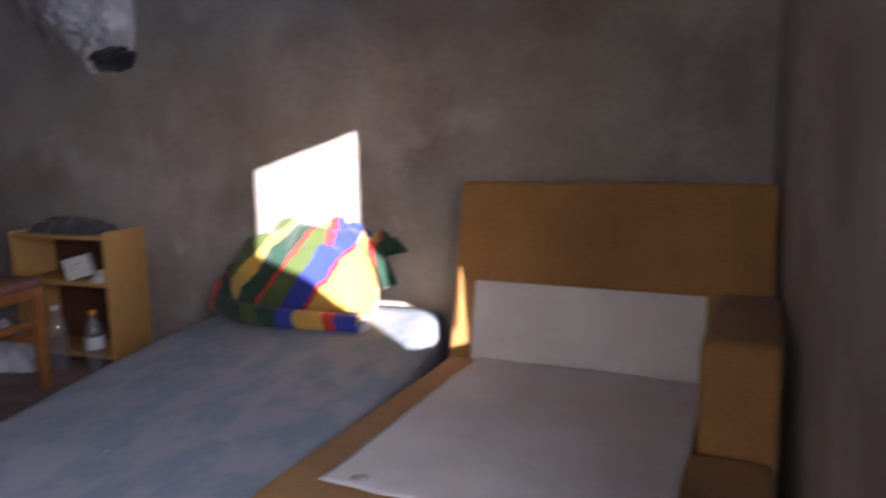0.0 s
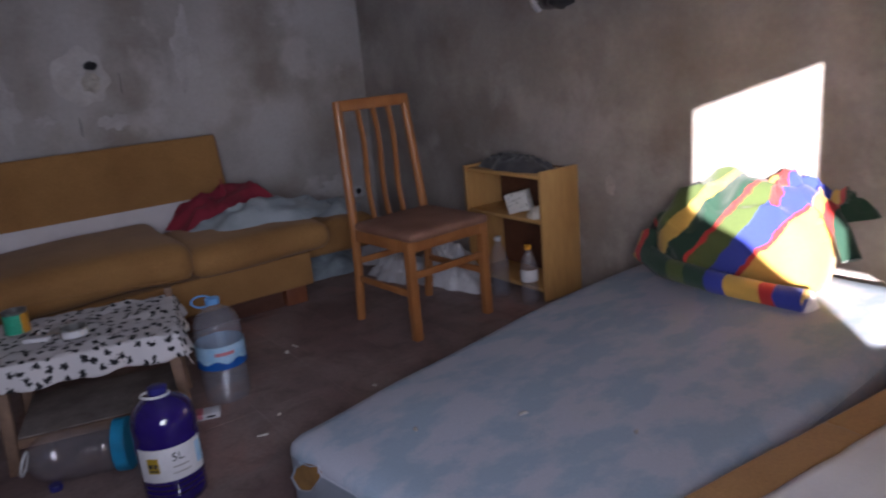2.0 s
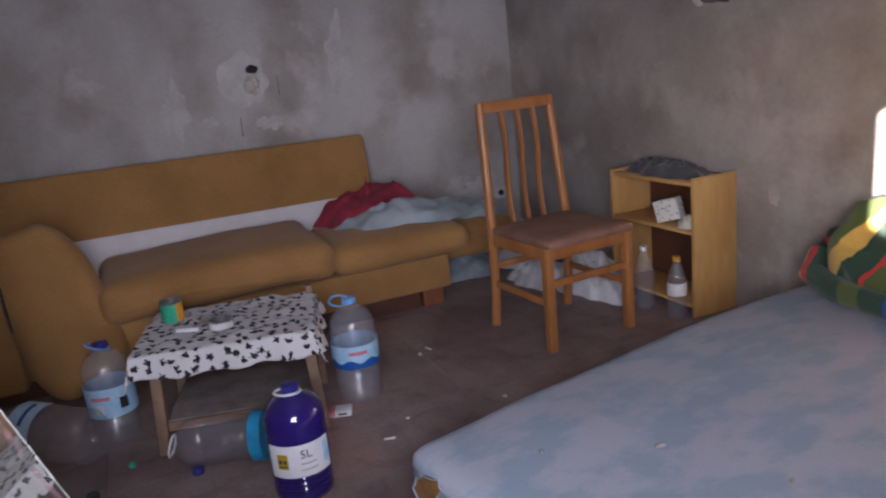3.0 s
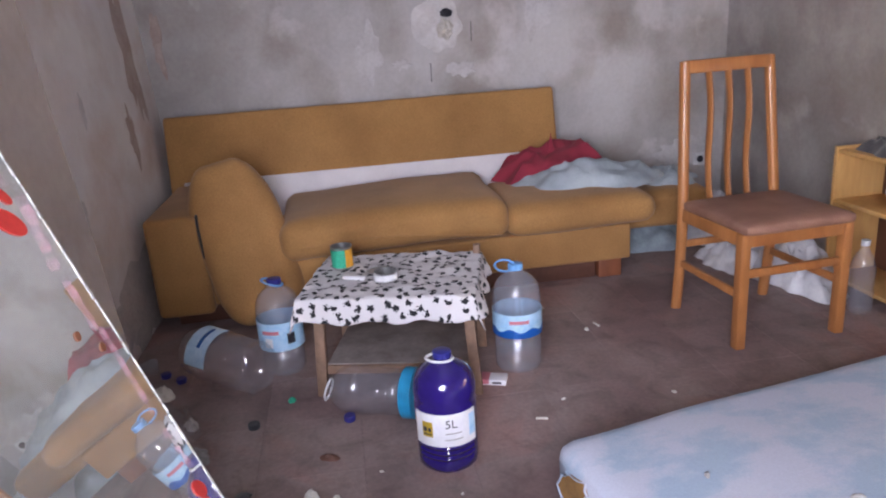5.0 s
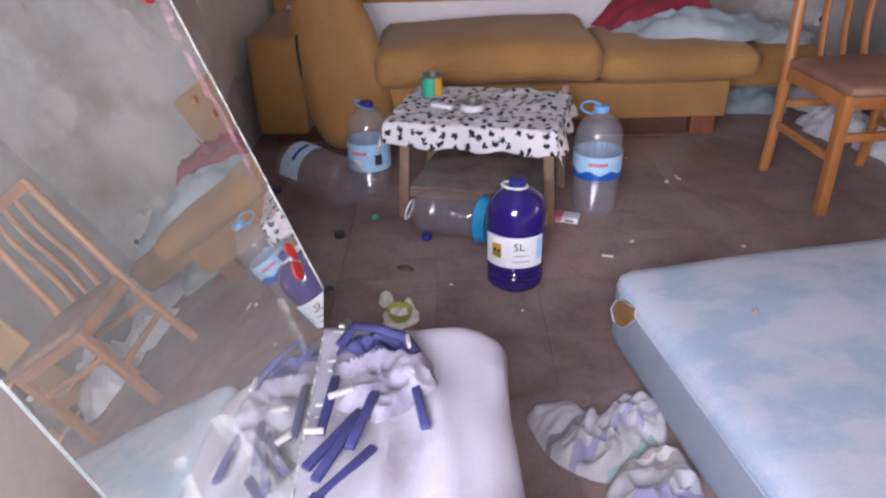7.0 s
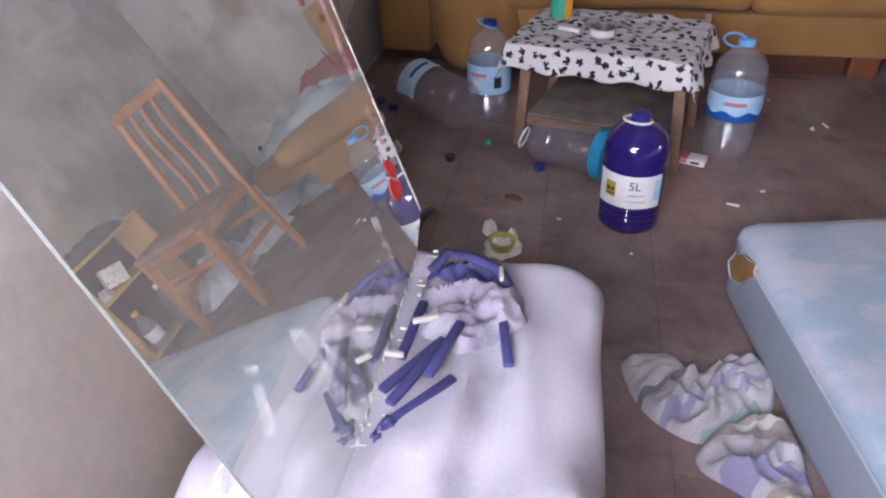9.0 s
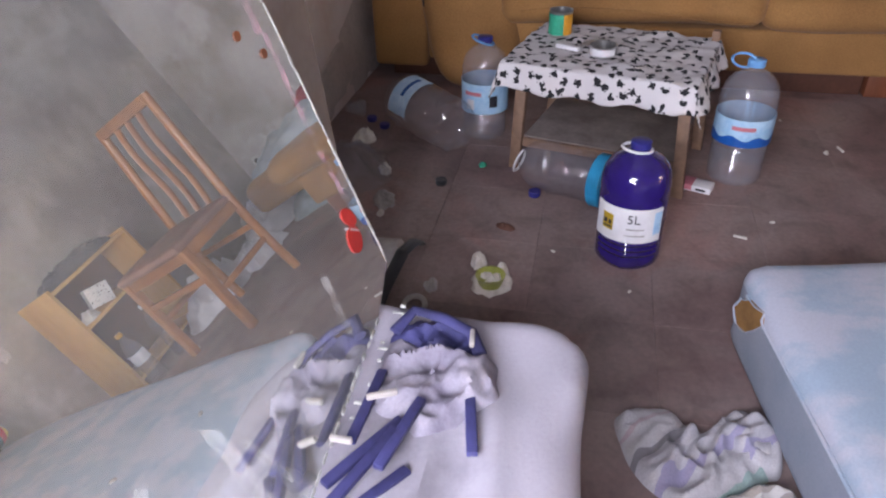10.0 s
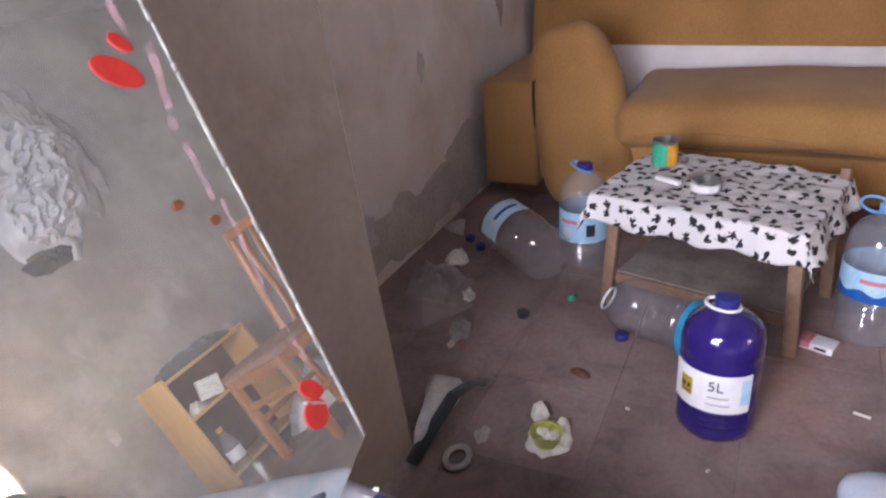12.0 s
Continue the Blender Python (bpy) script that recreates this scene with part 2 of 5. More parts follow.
M_REDWOOD = mat("red_brown_wood", (0.28, 0.10, 0.045), 0.5, (0.18, 0.06, 0.03), 5, 60, 0.1, stretch=(1, 1, 0.2))
M_PRINT = blotched("printed_cotton", (0.60, 0.575, 0.59), (0.014, 0.014, 0.018), 25, 0.385, 0.9, True)
M_CARTON = blotched("printed_carton", (0.8, 0.79, 0.77), (0.02, 0.02, 0.02), 55, 0.36, 0.6)
M_PET = clear_plastic("clear_pet", (0.99, 0.99, 1.0), 0.20, 0.055)
M_PETBLUE = clear_plastic("bluish_pet", (0.985, 0.99, 1.0), 0.20, 0.10)
M_WATER = clear_plastic("still_water", (0.975, 0.985, 1.0), 0.10, 0.02)
M_BAG = mat("white_polythene", (0.72, 0.72, 0.76), 0.35, (0.55, 0.55, 0.6), 12, 60, 0.2, spec=0.6)
M_GREYBAG = mat("blue_grey_polythene", (0.30, 0.36, 0.40), 0.4, (0.20, 0.24, 0.27), 12, 60, 0.2)
M_VIOLET = mat("violet_liquid", (0.024, 0.012, 0.14), 0.12, (0.017, 0.008, 0.10), 4, 40, 0.0, coat=0.8, spec=0.6)
M_NAVY = mat("navy_plastic", (0.03, 0.03, 0.20), 0.35, None, 9, 60, 0.02)
M_SKY = mat("light_blue_plastic", (0.16, 0.38, 0.72), 0.35, None, 9, 60, 0.02)
M_CYAN = mat("cyan_plastic", (0.02, 0.28, 0.52), 0.35, None, 9, 60, 0.02)
M_WHITE = mat("white_plastic", (0.75, 0.75, 0.76), 0.4, None, 12, 80, 0.02)
M_LABEL = mat("white_label", (0.74, 0.73, 0.76), 0.5, (0.66, 0.65, 0.68), 14, 80, 0.02)
M_PALELABEL = mat("washed_blue_label", (0.50, 0.66, 0.80), 0.5, (0.38, 0.56, 0.74), 30, 80, 0.02)
M_LABELBLUE = mat("pale_blue_label", (0.42, 0.62, 0.80), 0.45, (0.30, 0.52, 0.74), 30, 80, 0.02)
M_DIRTY = mat("dirty_white_plastic", (0.48, 0.46, 0.45), 0.6, (0.30, 0.27, 0.25), 9, 60, 0.2)
M_BLUEINK = mat("blue_ink", (0.01, 0.10, 0.40), 0.45)
M_PINKINK = mat("red_ink", (0.62, 0.20, 0.25), 0.45)
M_INK = mat("dark_ink", (0.03, 0.03, 0.04), 0.5)
M_GOLD = mat("ochre_ink", (0.45, 0.30, 0.03), 0.5)
M_RED = mat("red_sticker", (0.62, 0.045, 0.035), 0.5, (0.5, 0.03, 0.025), 18, 90, 0.02)
def smear(name, colour, cover):
    """A thin half-transparent smear of paint."""
    m, n, l, b = nodes_of(name)
    b.inputs["Base Color"].default_value, b.inputs["Roughness"].default_value = (*colour, 1), 0.8
    mx, tr = n.new("ShaderNodeMixShader"), n.new("ShaderNodeBsdfTransparent")
    nz = noise_of(n, l, n.new("ShaderNodeTexCoord").outputs["Object"], 60, 4)
    mr = n.new("ShaderNodeMapRange")
    mr.inputs["From Min"].default_value, mr.inputs["From Max"].default_value = 0.35, 0.65
    mr.inputs["To Max"].default_value = cover
    l.new(nz.outputs["Fac"], mr.inputs["Value"])
    l.new(mr.outputs["Result"], mx.inputs[0])
    l.new(tr.outputs[0], mx.inputs[1])
    l.new(b.outputs[0], mx.inputs[2])
    l.new(mx.outputs[0], n["Material Output"].inputs["Surface"])
    return m


M_SMEAR = smear("pink_smear", (0.38, 0.19, 0.23), 0.3)
M_WHITESMEAR = smear("white_smear", (0.66, 0.65, 0.63), 0.12)
M_DARKEDGE = mat("dark_glass_edge", (0.10, 0.11, 0.105), 0.9, spec=0.05)
M_TIN = mat("dull_tin", (0.6, 0.6, 0.6), 0.3, (0.4, 0.4, 0.4), 30, 120, 0.05, metal=0.9)
M_GREEN = mat("green_label", (0.04, 0.42, 0.26), 0.4, None, 20, 80, 0.02)
M_ORANGE = mat("orange_label", (0.75, 0.36, 0.04), 0.4, None, 20, 80, 0.02)
M_LIME = mat("yellow_green_plastic", (0.42, 0.44, 0.12), 0.4, (0.34, 0.36, 0.08), 20, 80, 0.02)
M_PAPER = mat("crumpled_paper", (0.72, 0.69, 0.64), 0.9, (0.52, 0.48, 0.43), 25, 90, 0.3)
M_ASH = mat("grey_paper", (0.40, 0.38, 0.37), 0.9, (0.26, 0.25, 0.24), 25, 90, 0.3)
M_BLACK = mat("black_cloth", (0.035, 0.036, 0.042), 0.9, (0.02, 0.02, 0.024), 9, 200, 0.3, sheen=0.2)
M_CHARCOAL = mat("charcoal_cloth", (0.075, 0.078, 0.09), 0.9, (0.045, 0.046, 0.055), 9, 200, 0.3, sheen=0.3)
M_CRIMSON = mat("crimson_cloth", (0.32, 0.03, 0.055), 0.9, (0.22, 0.02, 0.04), 7, 200, 0.25, sheen=0.04)
M_GREYCLOTH = mat("grey_blue_cloth", (0.44, 0.50, 0.54), 0.9, (0.30, 0.35, 0.39), 8, 200, 0.25)
M_LILAC = mat("lilac_cloth", (0.27, 0.25, 0.30), 0.9, (0.13, 0.115, 0.16), 12, 200, 0.25)
M_BLUECLOTH = mat("blue_cloth", (0.05, 0.05, 0.16), 0.8, (0.03, 0.03, 0.09), 14, 200, 0.25)
M_ROD = mat("blue_plastic_slat", (0.045, 0.045, 0.14), 0.45, (0.028, 0.028, 0.085), 14, 120, 0.1)
Y, DG, RD, GR, BL = (0.60, 0.37, 0.08), (0.012, 0.05, 0.03), (0.48, 0.03, 0.03), (0.075, 0.11, 0.028), (0.03, 0.05, 0.36)
M_BLANKET = stripes("rainbow_wool", [(0.0, Y), (0.085, DG), (0.20, RD), (0.225, GR), (0.33, BL), (0.46, RD), (0.485, Y), (0.86, GR)], (1.0, 0.05, -0.75), 0.80, 0.10, 0.9, 0.345)
M_HEM = stripes("rainbow_wool_hem", [(0.0, Y), (0.06, RD), (0.10, DG), (0.30, GR), (0.40, DG), (0.52, BL), (0.64, Y), (0.82, RD), (0.88, BL)], (1.0, 0.0, 0.25), 0.70, 0.05, 0.9, 0.37)
M_DARKFOLD = stripes("dark_wool", [(0.0, DG), (0.3, (0.012, 0.012, 0.015)), (0.6, RD), (0.66, DG), (0.9, GR)], (0.6, 0.3, 0.6), 0.24, 0.08)
M_TOWEL = stripes("striped_towelling", [(0.0, (0.40, 0.385, 0.42)), (0.20, (0.27, 0.25, 0.37)), (0.26, (0.42, 0.405, 0.43)), (0.47, (0.26, 0.36, 0.34)), (0.53, (0.40, 0.385, 0.41)), (0.70, (0.36, 0.29, 0.31)), (0.74, (0.41, 0.395, 0.42)), (0.93, (0.17, 0.16, 0.18))], (0.75, 0.65, 0.3), 0.26, 0.05)
M_TOWELBAND = stripes("banded_towelling", [(0.0, (0.40, 0.385, 0.43)), (0.30, (0.24, 0.22, 0.36)), (0.50, (0.41, 0.39, 0.43)), (0.62, (0.27, 0.24, 0.22)), (0.72, (0.44, 0.42, 0.41)), (0.78, (0.25, 0.22, 0.21)), (0.88, (0.42, 0.40, 0.43))], (0.95, 0.30, 0.3), 0.17, 0.05)
M_MIRROR = dusty_mirror("dusty_mirror")
M_EDGE = mat("chipped_glass_edge", (0.66, 0.68, 0.66), 0.3, (0.28, 0.27, 0.25), 40, 120, 0.1, spec=0.7)


# ---- building helpers ----
def thing(name, at, label, category, group="", turn=0.0):
    ob = new(name)
    ob.empty_display_size = 0.1
    ob.matrix_world = pose(*at, 0, 0, turn)
    return tagged(ob, label, category, group)


def part(name, bm, material, parent=None, label="", smooth=True):
    me = bpy.data.meshes.new(name)
    bmesh.ops.recalc_face_normals(bm, faces=bm.faces)
    if smooth:
        for f in bm.faces:
            f.smooth = True
        for e in bm.edges:
            if len(e.link_faces) == 2 and e.calc_face_angle(0) > 0.7:
                e.smooth = False
    bm.to_mesh(me)
    bm.free()
    me.materials.append(material)
    ob = new(name, me)
    if parent is not None:
        ob.parent = parent
    if label:
        ob["label"] = label
    return ob


def solo(name, bm, material, at, label, category, group="", turn=0.0, smooth=True):
    """A thing that is a single piece."""
    ob = part(name, bm, material, None, "", smooth)
    ob.matrix_world = pose(*at, 0, 0, turn)
    return tagged(ob, label, category, group)


def box(bm, lo, hi, bevel=0.004, seg=2, turn=None):
    lo, hi = Vector(lo), Vector(hi)
    made = bmesh.ops.create_cube(bm, size=1)["verts"]
    for v in made:
        v.co = Vector(((lo[i] + hi[i]) / 2 + v.co[i] * (hi[i] - lo[i]) for i in range(3)))
        if turn is not None:
            v.co = turn @ v.co
    if bevel:
        es = list({e for v in made for e in v.link_edges})
        bmesh.ops.bevel(bm, geom=es, offset=bevel, segments=seg, affect="EDGES", profile=0.5)
    return bm


def boxed(lo, hi, bevel=0.004, seg=2, turn=None):
    return box(bmesh.new(), lo, hi, bevel, seg, turn)


def lathe(prof, n=32, m=None, bm=None, squash=None):
    """A turned shape from (radius, height) pairs, bottom to top."""
    m, bm = m or Matrix(), bm or bmesh.new()
    rings = []
    for r, z in prof:
        if r < 1e-5:
            rings.append([bm.verts.new(m @ Vector((0, 0, z)))])
        else:
            ring = []
            for k in range(n):
                a = 2 * math.pi * k / n
                s = squash(a, z) if squash else 1.0
                ring.append(bm.verts.new(m @ Vector((r * s * math.cos(a), r * s * math.sin(a), z))))
            rings.append(ring)
    for a, b in zip(rings, rings[1:]):
        for k in range(n):
            q = list(dict.fromkeys([a[k % len(a)], a[(k + 1) % len(a)], b[(k + 1) % len(b)], b[k % len(b)]]))
            if len(q) > 2:
                bm.faces.new(q)
    return bm


def arc_wrap(r, z0, z1, a0, a1, n=20, dz=0.0):
    """A label wrapped round a bottle from angle a0 to a1 in degrees; its lower edge may wave by dz."""
    bm = bmesh.new()
    rows = []
    for rr in (r, r - 0.0015):
        lo, hi = [], []
        for k in range(n + 1):
            a = radians(a0 + (a1 - a0) * k / n)
            w = dz * math.sin(k * 0.9) if dz else 0
            lo.append(bm.verts.new((rr * math.cos(a), rr * math.sin(a), z0)))
            hi.append(bm.verts.new((rr * math.cos(a), rr * math.sin(a), z1 + w)))
        rows.append((lo, hi))
    for lo, hi in rows:
        for k in range(n):
            bm.faces.new((lo[k], lo[k + 1], hi[k + 1], hi[k]))
    (lo, hi), (lo2, hi2) = rows
    for p, q in ((lo, lo2), (hi, hi2)):
        for k in range(n):
            bm.faces.new((p[k], p[k + 1], q[k + 1], q[k]))
    for k in (0, n):
        bm.faces.new((lo[k], hi[k], hi2[k], lo2[k]))
    return bm


def tube(points, r, n=8, bm=None, flat=1.0):
    """A rounded bar along a line of points."""
    bm = bm or bmesh.new()
    pts = [Vector(q) for q in points]
    rings = []
    for i, q in enumerate(pts):
        d = (pts[min(i + 1, len(pts) - 1)] - pts[max(i - 1, 0)]).normalized()
        up = Vector((0, 0, 1)) if abs(d.z) < 0.9 else Vector((1, 0, 0))
        s = d.cross(up).normalized()
        u = s.cross(d).normalized()
        rings.append([bm.verts.new(q + s * r * math.cos(2 * math.pi * k / n) + u * r * flat * math.sin(2 * math.pi * k / n)) for k in range(n)])
    for a, b in zip(rings, rings[1:]):
        for k in range(n):
            bm.faces.new((a[k], a[(k + 1) % n], b[(k + 1) % n], b[k]))
    bm.faces.new(rings[0])
    bm.faces.new(rings[-1])
    return bm


def pillowed(lo, hi, puff=0.04, cuts=18, wob=0.01, freq=5.0, seed=0.0, turn=None, dome=0.35, shape=None):
    """A soft cushion: a rounded box whose faces bulge and wander."""
    bm = bmesh.new()
    bmesh.ops.create_cube(bm, size=2)
    bmesh.ops.subdivide_edges(bm, edges=bm.edges, cuts=cuts, use_grid_fill=True)
    lo, hi = Vector(lo), Vector(hi)
    c, h = (lo + hi) / 2, (hi - lo) / 2
    r = min(min(h), puff)
    for v in bm.verts:
        u, w, t = v.co
        q = Vector((v.co[i] * h[i] for i in range(3)))
        inner = Vector((max(-h[i] + r, min(h[i] - r, q[i])) for i in range(3)))
        d = q - inner
        if d.length > 1e-6:
            q = inner + d.normalized() * r
        if abs(t) > 0.4:
            q.z += (1 - u * u) * (1 - w * w) * dome * puff * (1 if t > 0 else -0.2)
        q = c + q + Vector(noise.noise_vector(q * freq + Vector((seed, seed * 1.7, 0)))) * wob
        if shape:
            q = shape(q)
        v.co = turn @ q if turn is not None else q
    return bm


def heap(rx, ry, h, seed, n=56, rings=22, power=2.0, ridge=0.03, freq=9.0, ragged=0.22):
    """A crumpled cloth or bag lying in a mound, with creases."""
    bm = bmesh.new()
    off = Vector((seed * 3.1, seed * 5.7, seed))
    last = [bm.verts.new((0, 0, h))]
    for i in range(1, rings + 1):
        t = i / rings
        ring = []
        for k in range(n):
            a = 2 * math.pi * k / n
            e = 1 + ragged * noise.noise(Vector((math.cos(a) * 1.7, math.sin(a) * 1.7, seed)) * 1.3) * 1.6
            x, y = rx * t * e * math.cos(a), ry * t * e * math.sin(a)
            q = Vector((x, y, 0)) * freq + off
            cr = 1 - 2 * abs(noise.noise(q + 0.8 * Vector(noise.noise_vector(q * 0.6))))
            cr += 0.5 * (1 - 2 * abs(noise.noise(q * 2.3)))
            z = h * (1 - t ** power) * (0.75 + 0.5 * noise.noise(q * 0.5 + off)) + ridge * (cr - 0.4) * (1 - t ** 6)
            ring.append(bm.verts.new((x, y, max(0.003, z) if i < rings else 0.0)))
        for k in range(n):
            q = list(dict.fromkeys([last[k % len(last)], last[(k + 1) % len(last)], ring[(k + 1) % n], ring[k]]))
            bm.faces.new(q)
        last = ring
    bm.faces.new(last)
    return bm


def lettering(text, size, material, name, parent, m):
    cu = bpy.data.curves.new(name, "FONT")
    cu.body, cu.size, cu.extrude = text, size, 0.0006
    cu.align_x, cu.align_y = "CENTER", "CENTER"
    tmp = bpy.data.objects.new(name, cu)
    me = bpy.data.meshes.new_from_object(tmp)
    bpy.data.objects.remove(tmp)
    me.materials.clear()
    me.materials.append(material)
    ob = new(name, me)
    ob.parent = parent
    ob.matrix_local = m
    return ob


# ---- structure ----
def structure(name, bm, material, label="", category="wall"):
    return tagged(part(name, bm, material, None, "", False), label, category, "", "structure")


def battered(bm, lean):
    """Leans the inner face of an old wall back as it rises."""
    for v in bm.verts:
        if v.co.y > -0.1:
            v.co.y -= lean * v.co.z
    return bm


RX, BY, H = 4.42, 3.15, 2.5
# floor and ceiling run on south to close in the added passage
floor = structure("floor", box(boxed((-0.2, -0.2, -0.12), (4.42, 3.4, -0.006), 0), (3.6, -1.8, -0.12), (4.42, -0.2, -0.006), 0), M_JOINT, "dark red cement tile floor, dusty and stained", "floor")
structure("ceiling", box(boxed((-0.2, -0.2, H), (4.64, 3.4, H + 0.15), 0), (3.6, -1.8, H), (4.64, -0.2, H + 0.15), 0), M_CEIL, "plain grey plaster ceiling", "ceiling")
wall_w = structure("wall_west", boxed((-0.2, -0.2, -0.1), (0, 3.4, H), 0), M_WEST, "grey limewashed plaster wall with damp patches")
wall_n = structure("wall_north", boxed((0, BY, -0.1), (RX, 3.4, H), 0), M_NORTH, "dark plaster wall, shade put into its colour, with a patch of sunlight")
wall_s = structure("wall_south", battered(boxed((0, -0.2, -0.1), (2.5, 0.058, H), 0), 0.05), M_SOUTH, "grey plaster wall with flaking paint")
structure("wall_pier", battered(boxed((2.5, -0.2, -0.1), (3.75, 0.52, H), 0), 0.095), M_PIER, "plastered wall pier behind the mirror, its brown shading in the colour")
# unseen doorway and passage, added to block direct sun from the south
structure("wall_lintel", boxed((3.75, -0.2, 2.05), (RX, 0.28, H), 0), M_PIER, "plaster above the unseen doorway, in the pier's brown")
structure("wall_added_passage", boxed((3.6, -1.8, -0.1), (3.75, -0.2, H), 0), M_SOUTH, "plain plaster wall of an unseen passage added to keep sun out")
# the opening in the east wall: flat lintel, uneven sill, reveals splayed towards the light
# unseen outline, made up so the sun falls only on its patches
hole_in = [(0.120, 1.12), (0.44, 0.975), (0.60, 0.86), (0.85, 0.735), (0.99, 0.645), (1.20, 0.60), (1.34, 0.605), (1.34, 0.845), (1.335, 0.86), (1.285, 0.650), (1.23, 0.700), (1.12, 0.750), (0.935, 0.79), (0.935, 0.95), (0.845, 1.02), (0.845, 1.482), (0.120, 1.482)]
TH = 0.22
slide = (-TH / 0.65, TH * 0.323)
grow = [(-0.05, -0.05), (-0.02, -0.06), (-0.02, -0.06), (-0.02, -0.05), (-0.02, -0.05), (0.0, -0.05), (0.04, -0.05), (0.04, 0.04), (-0.005, 0.04), (-0.005, 0.008), (0.0, 0.008), (0.008, 0.008), (0.03, 0.03), (0.03, 0.03), (0.03, 0.03), (0.05, 0.05), (-0.05, 0.05)]
hole_out = [(y + slide[0] + grow[k][0], z + slide[1] + grow[k][1]) for k, (y, z) in enumerate(hole_in)]
bm = bmesh.new()
sides = []
for x, ring in ((RX, hole_in), (RX + TH, hole_out)):
    rim = [bm.verts.new((x, y, z)) for y, z in ((-1.8, -0.1), (3.4, -0.1), (3.4, H), (-1.8, H))]
    cut = [bm.verts.new((x, y, z)) for y, z in ring]
    es = [bm.edges.new((loop[k], loop[(k + 1) % len(loop)])) for loop in (rim, cut) for k in range(len(loop))]
    bmesh.ops.triangle_fill(bm, edges=es, use_beauty=True)
    sides.append((rim, cut))
for k in range(4):
    bm.faces.new((sides[0][0][k], sides[0][0][(k + 1) % 4], sides[1][0][(k + 1) % 4], sides[1][0][k]))
NH = len(hole_in)
for k in range(NH):
    bm.faces.new((sides[0][1][k], sides[0][1][(k + 1) % NH], sides[1][1][(k + 1) % NH], sides[1][1][k]))
structure("wall_east", bm, M_NORTH, "grey plaster wall with an unseen opening cut to shape the sunlight")
structure("ground", boxed((-300, -300, -0.4), (300, 300, -0.13), 0), mat("dry_earth", (0.28, 0.23, 0.17), 0.95, None, 0.4, 8, 0.3), "dry bare earth outside the building", "ground")

# ---- sofas ----
def sofa(at, turn, length, back_from, back_to, label):
    s = thing("sofa", at, label, "sofa", "ochre velour sofas", turn)
    L = length
    part("base", boxed((0.235, 0.0, 0.10), (L, 0.70, 0.262), 0.012, 3), M_VELOUR, s)
    part("plinth", boxed((0.06, 0.08, 0.0), (L - 0.14, 0.72, 0.1), 0.004), M_DARKWOOD, s, "dark wooden plinth")
    part("foot", boxed((L - 0.13, 0.06, 0.0), (L - 0.02, 0.16, 0.1), 0.004), M_REDWOOD, s, "reddish wooden foot")
    lean = Matrix.Translation((0, 0.66, 0.26)) @ Matrix.Rotation(radians(-13), 4, "X") @ Matrix.Translation((0, -0.66, -0.26))
    back = part("backrest", boxed((back_from, 0.66, 0.2), (back_to, 0.78, 0.84), 0.018, 3, lean), M_VELOUR, s)
    part("back_lining", boxed((back_from + 0.07, 0.652, 0.25), (back_to - 0.18, 0.67, 0.51), 0.004, 2, lean), M_LINING, back, "pale grey lining strip")
    part("armrest", boxed((0.0, 0.0, 0.06), (0.23, 0.72, 0.49), 0.022, 3), M_VELOUR, s)
    return s


def sofa_bed(at, turn, label):
    """A sofa whose seat is pulled out in front of its armrest."""
    s = thing("sofa", at, label, "sofa", "ochre velour sofas", turn)
    L = 0.985
    part("base", boxed((0.0, 0.15, 0.05), (L - 0.175, 0.66, 0.258), 0.012, 3), M_VELOUR, s)
    bm = pillowed((0.0, -0.39, 0.045), (L - 0.01, 0.165, 0.262), 0.018, 24, 0.003, 4, 3.0, None, 0.0)
    seat = part("pulled_seat", bm, M_VELOUR, s)
    part("plinth", boxed((0.06, -0.30, 0.0), (L - 0.06, 0.66, 0.06), 0.004), M_DARKWOOD, s, "dark wooden plinth")
    bm = bmesh.new()
    NX, NY = 40, 54
    rows = []
    for j in range(NY + 1):
        v = j / NY
        row = []
        for i in range(NX + 1):
            u = i / NX
            x = 0.105 + (L - 0.285) * u + 0.006 * noise.noise(Vector((u * 5, v * 7, 1)))
            y = -0.295 + 0.90 * v + 0.006 * noise.noise(Vector((u * 6, v * 4, 5)))
            row.append(bm.verts.new((x, y, 0.270 + 0.004 * noise.noise(Vector((x * 5, y * 6, 2))) + 0.0025 * noise.noise(Vector((x * 18, y * 11, 7))))))
        rows.append(row)
    for j in range(NY):
        for i in range(NX):
            bm.faces.new((rows[j][i], rows[j][i + 1], rows[j + 1][i + 1], rows[j + 1][i]))
    lining = part("deck_lining", bm, M_LINING, seat, "pale grey lining cloth")
    lining.modifiers.new("thick", "SOLIDIFY").thickness = 0.003
    lean = Matrix.Translation((0, 0.615, 0.26)) @ Matrix.Rotation(radians(-13), 4, "X") @ Matrix.Translation((0, -0.615, -0.26))
    back = part("backrest", boxed((-0.005, 0.615, 0.2), (0.965, 0.735, 0.845), 0.018, 3, lean), M_VELOUR, s)
    part("back_lining", boxed((0.075, 0.607, 0.25), (0.79, 0.625, 0.515), 0.004, 2, lean), M_LINING, back, "pale grey lining strip")
    part("armrest", boxed((L - 0.170, 0.172, 0.05), (L, 0.70, 0.52), 0.022, 3), M_VELOUR, s)
    return s


sofa_long = sofa((0.98, 0.10, 0), 90, 2.08, -0.03, 1.97, "long ochre velour sofa with worn sagging cushions by the wall")
sofa_short = sofa_bed((3.385, 2.135, 0), -5.0, "ochre velour sofa bed with its seat pulled out and stripped")


def sag(v):
    v.z += 0.012 * math.sin((v.x - 0.8) * 3.2)
    return v


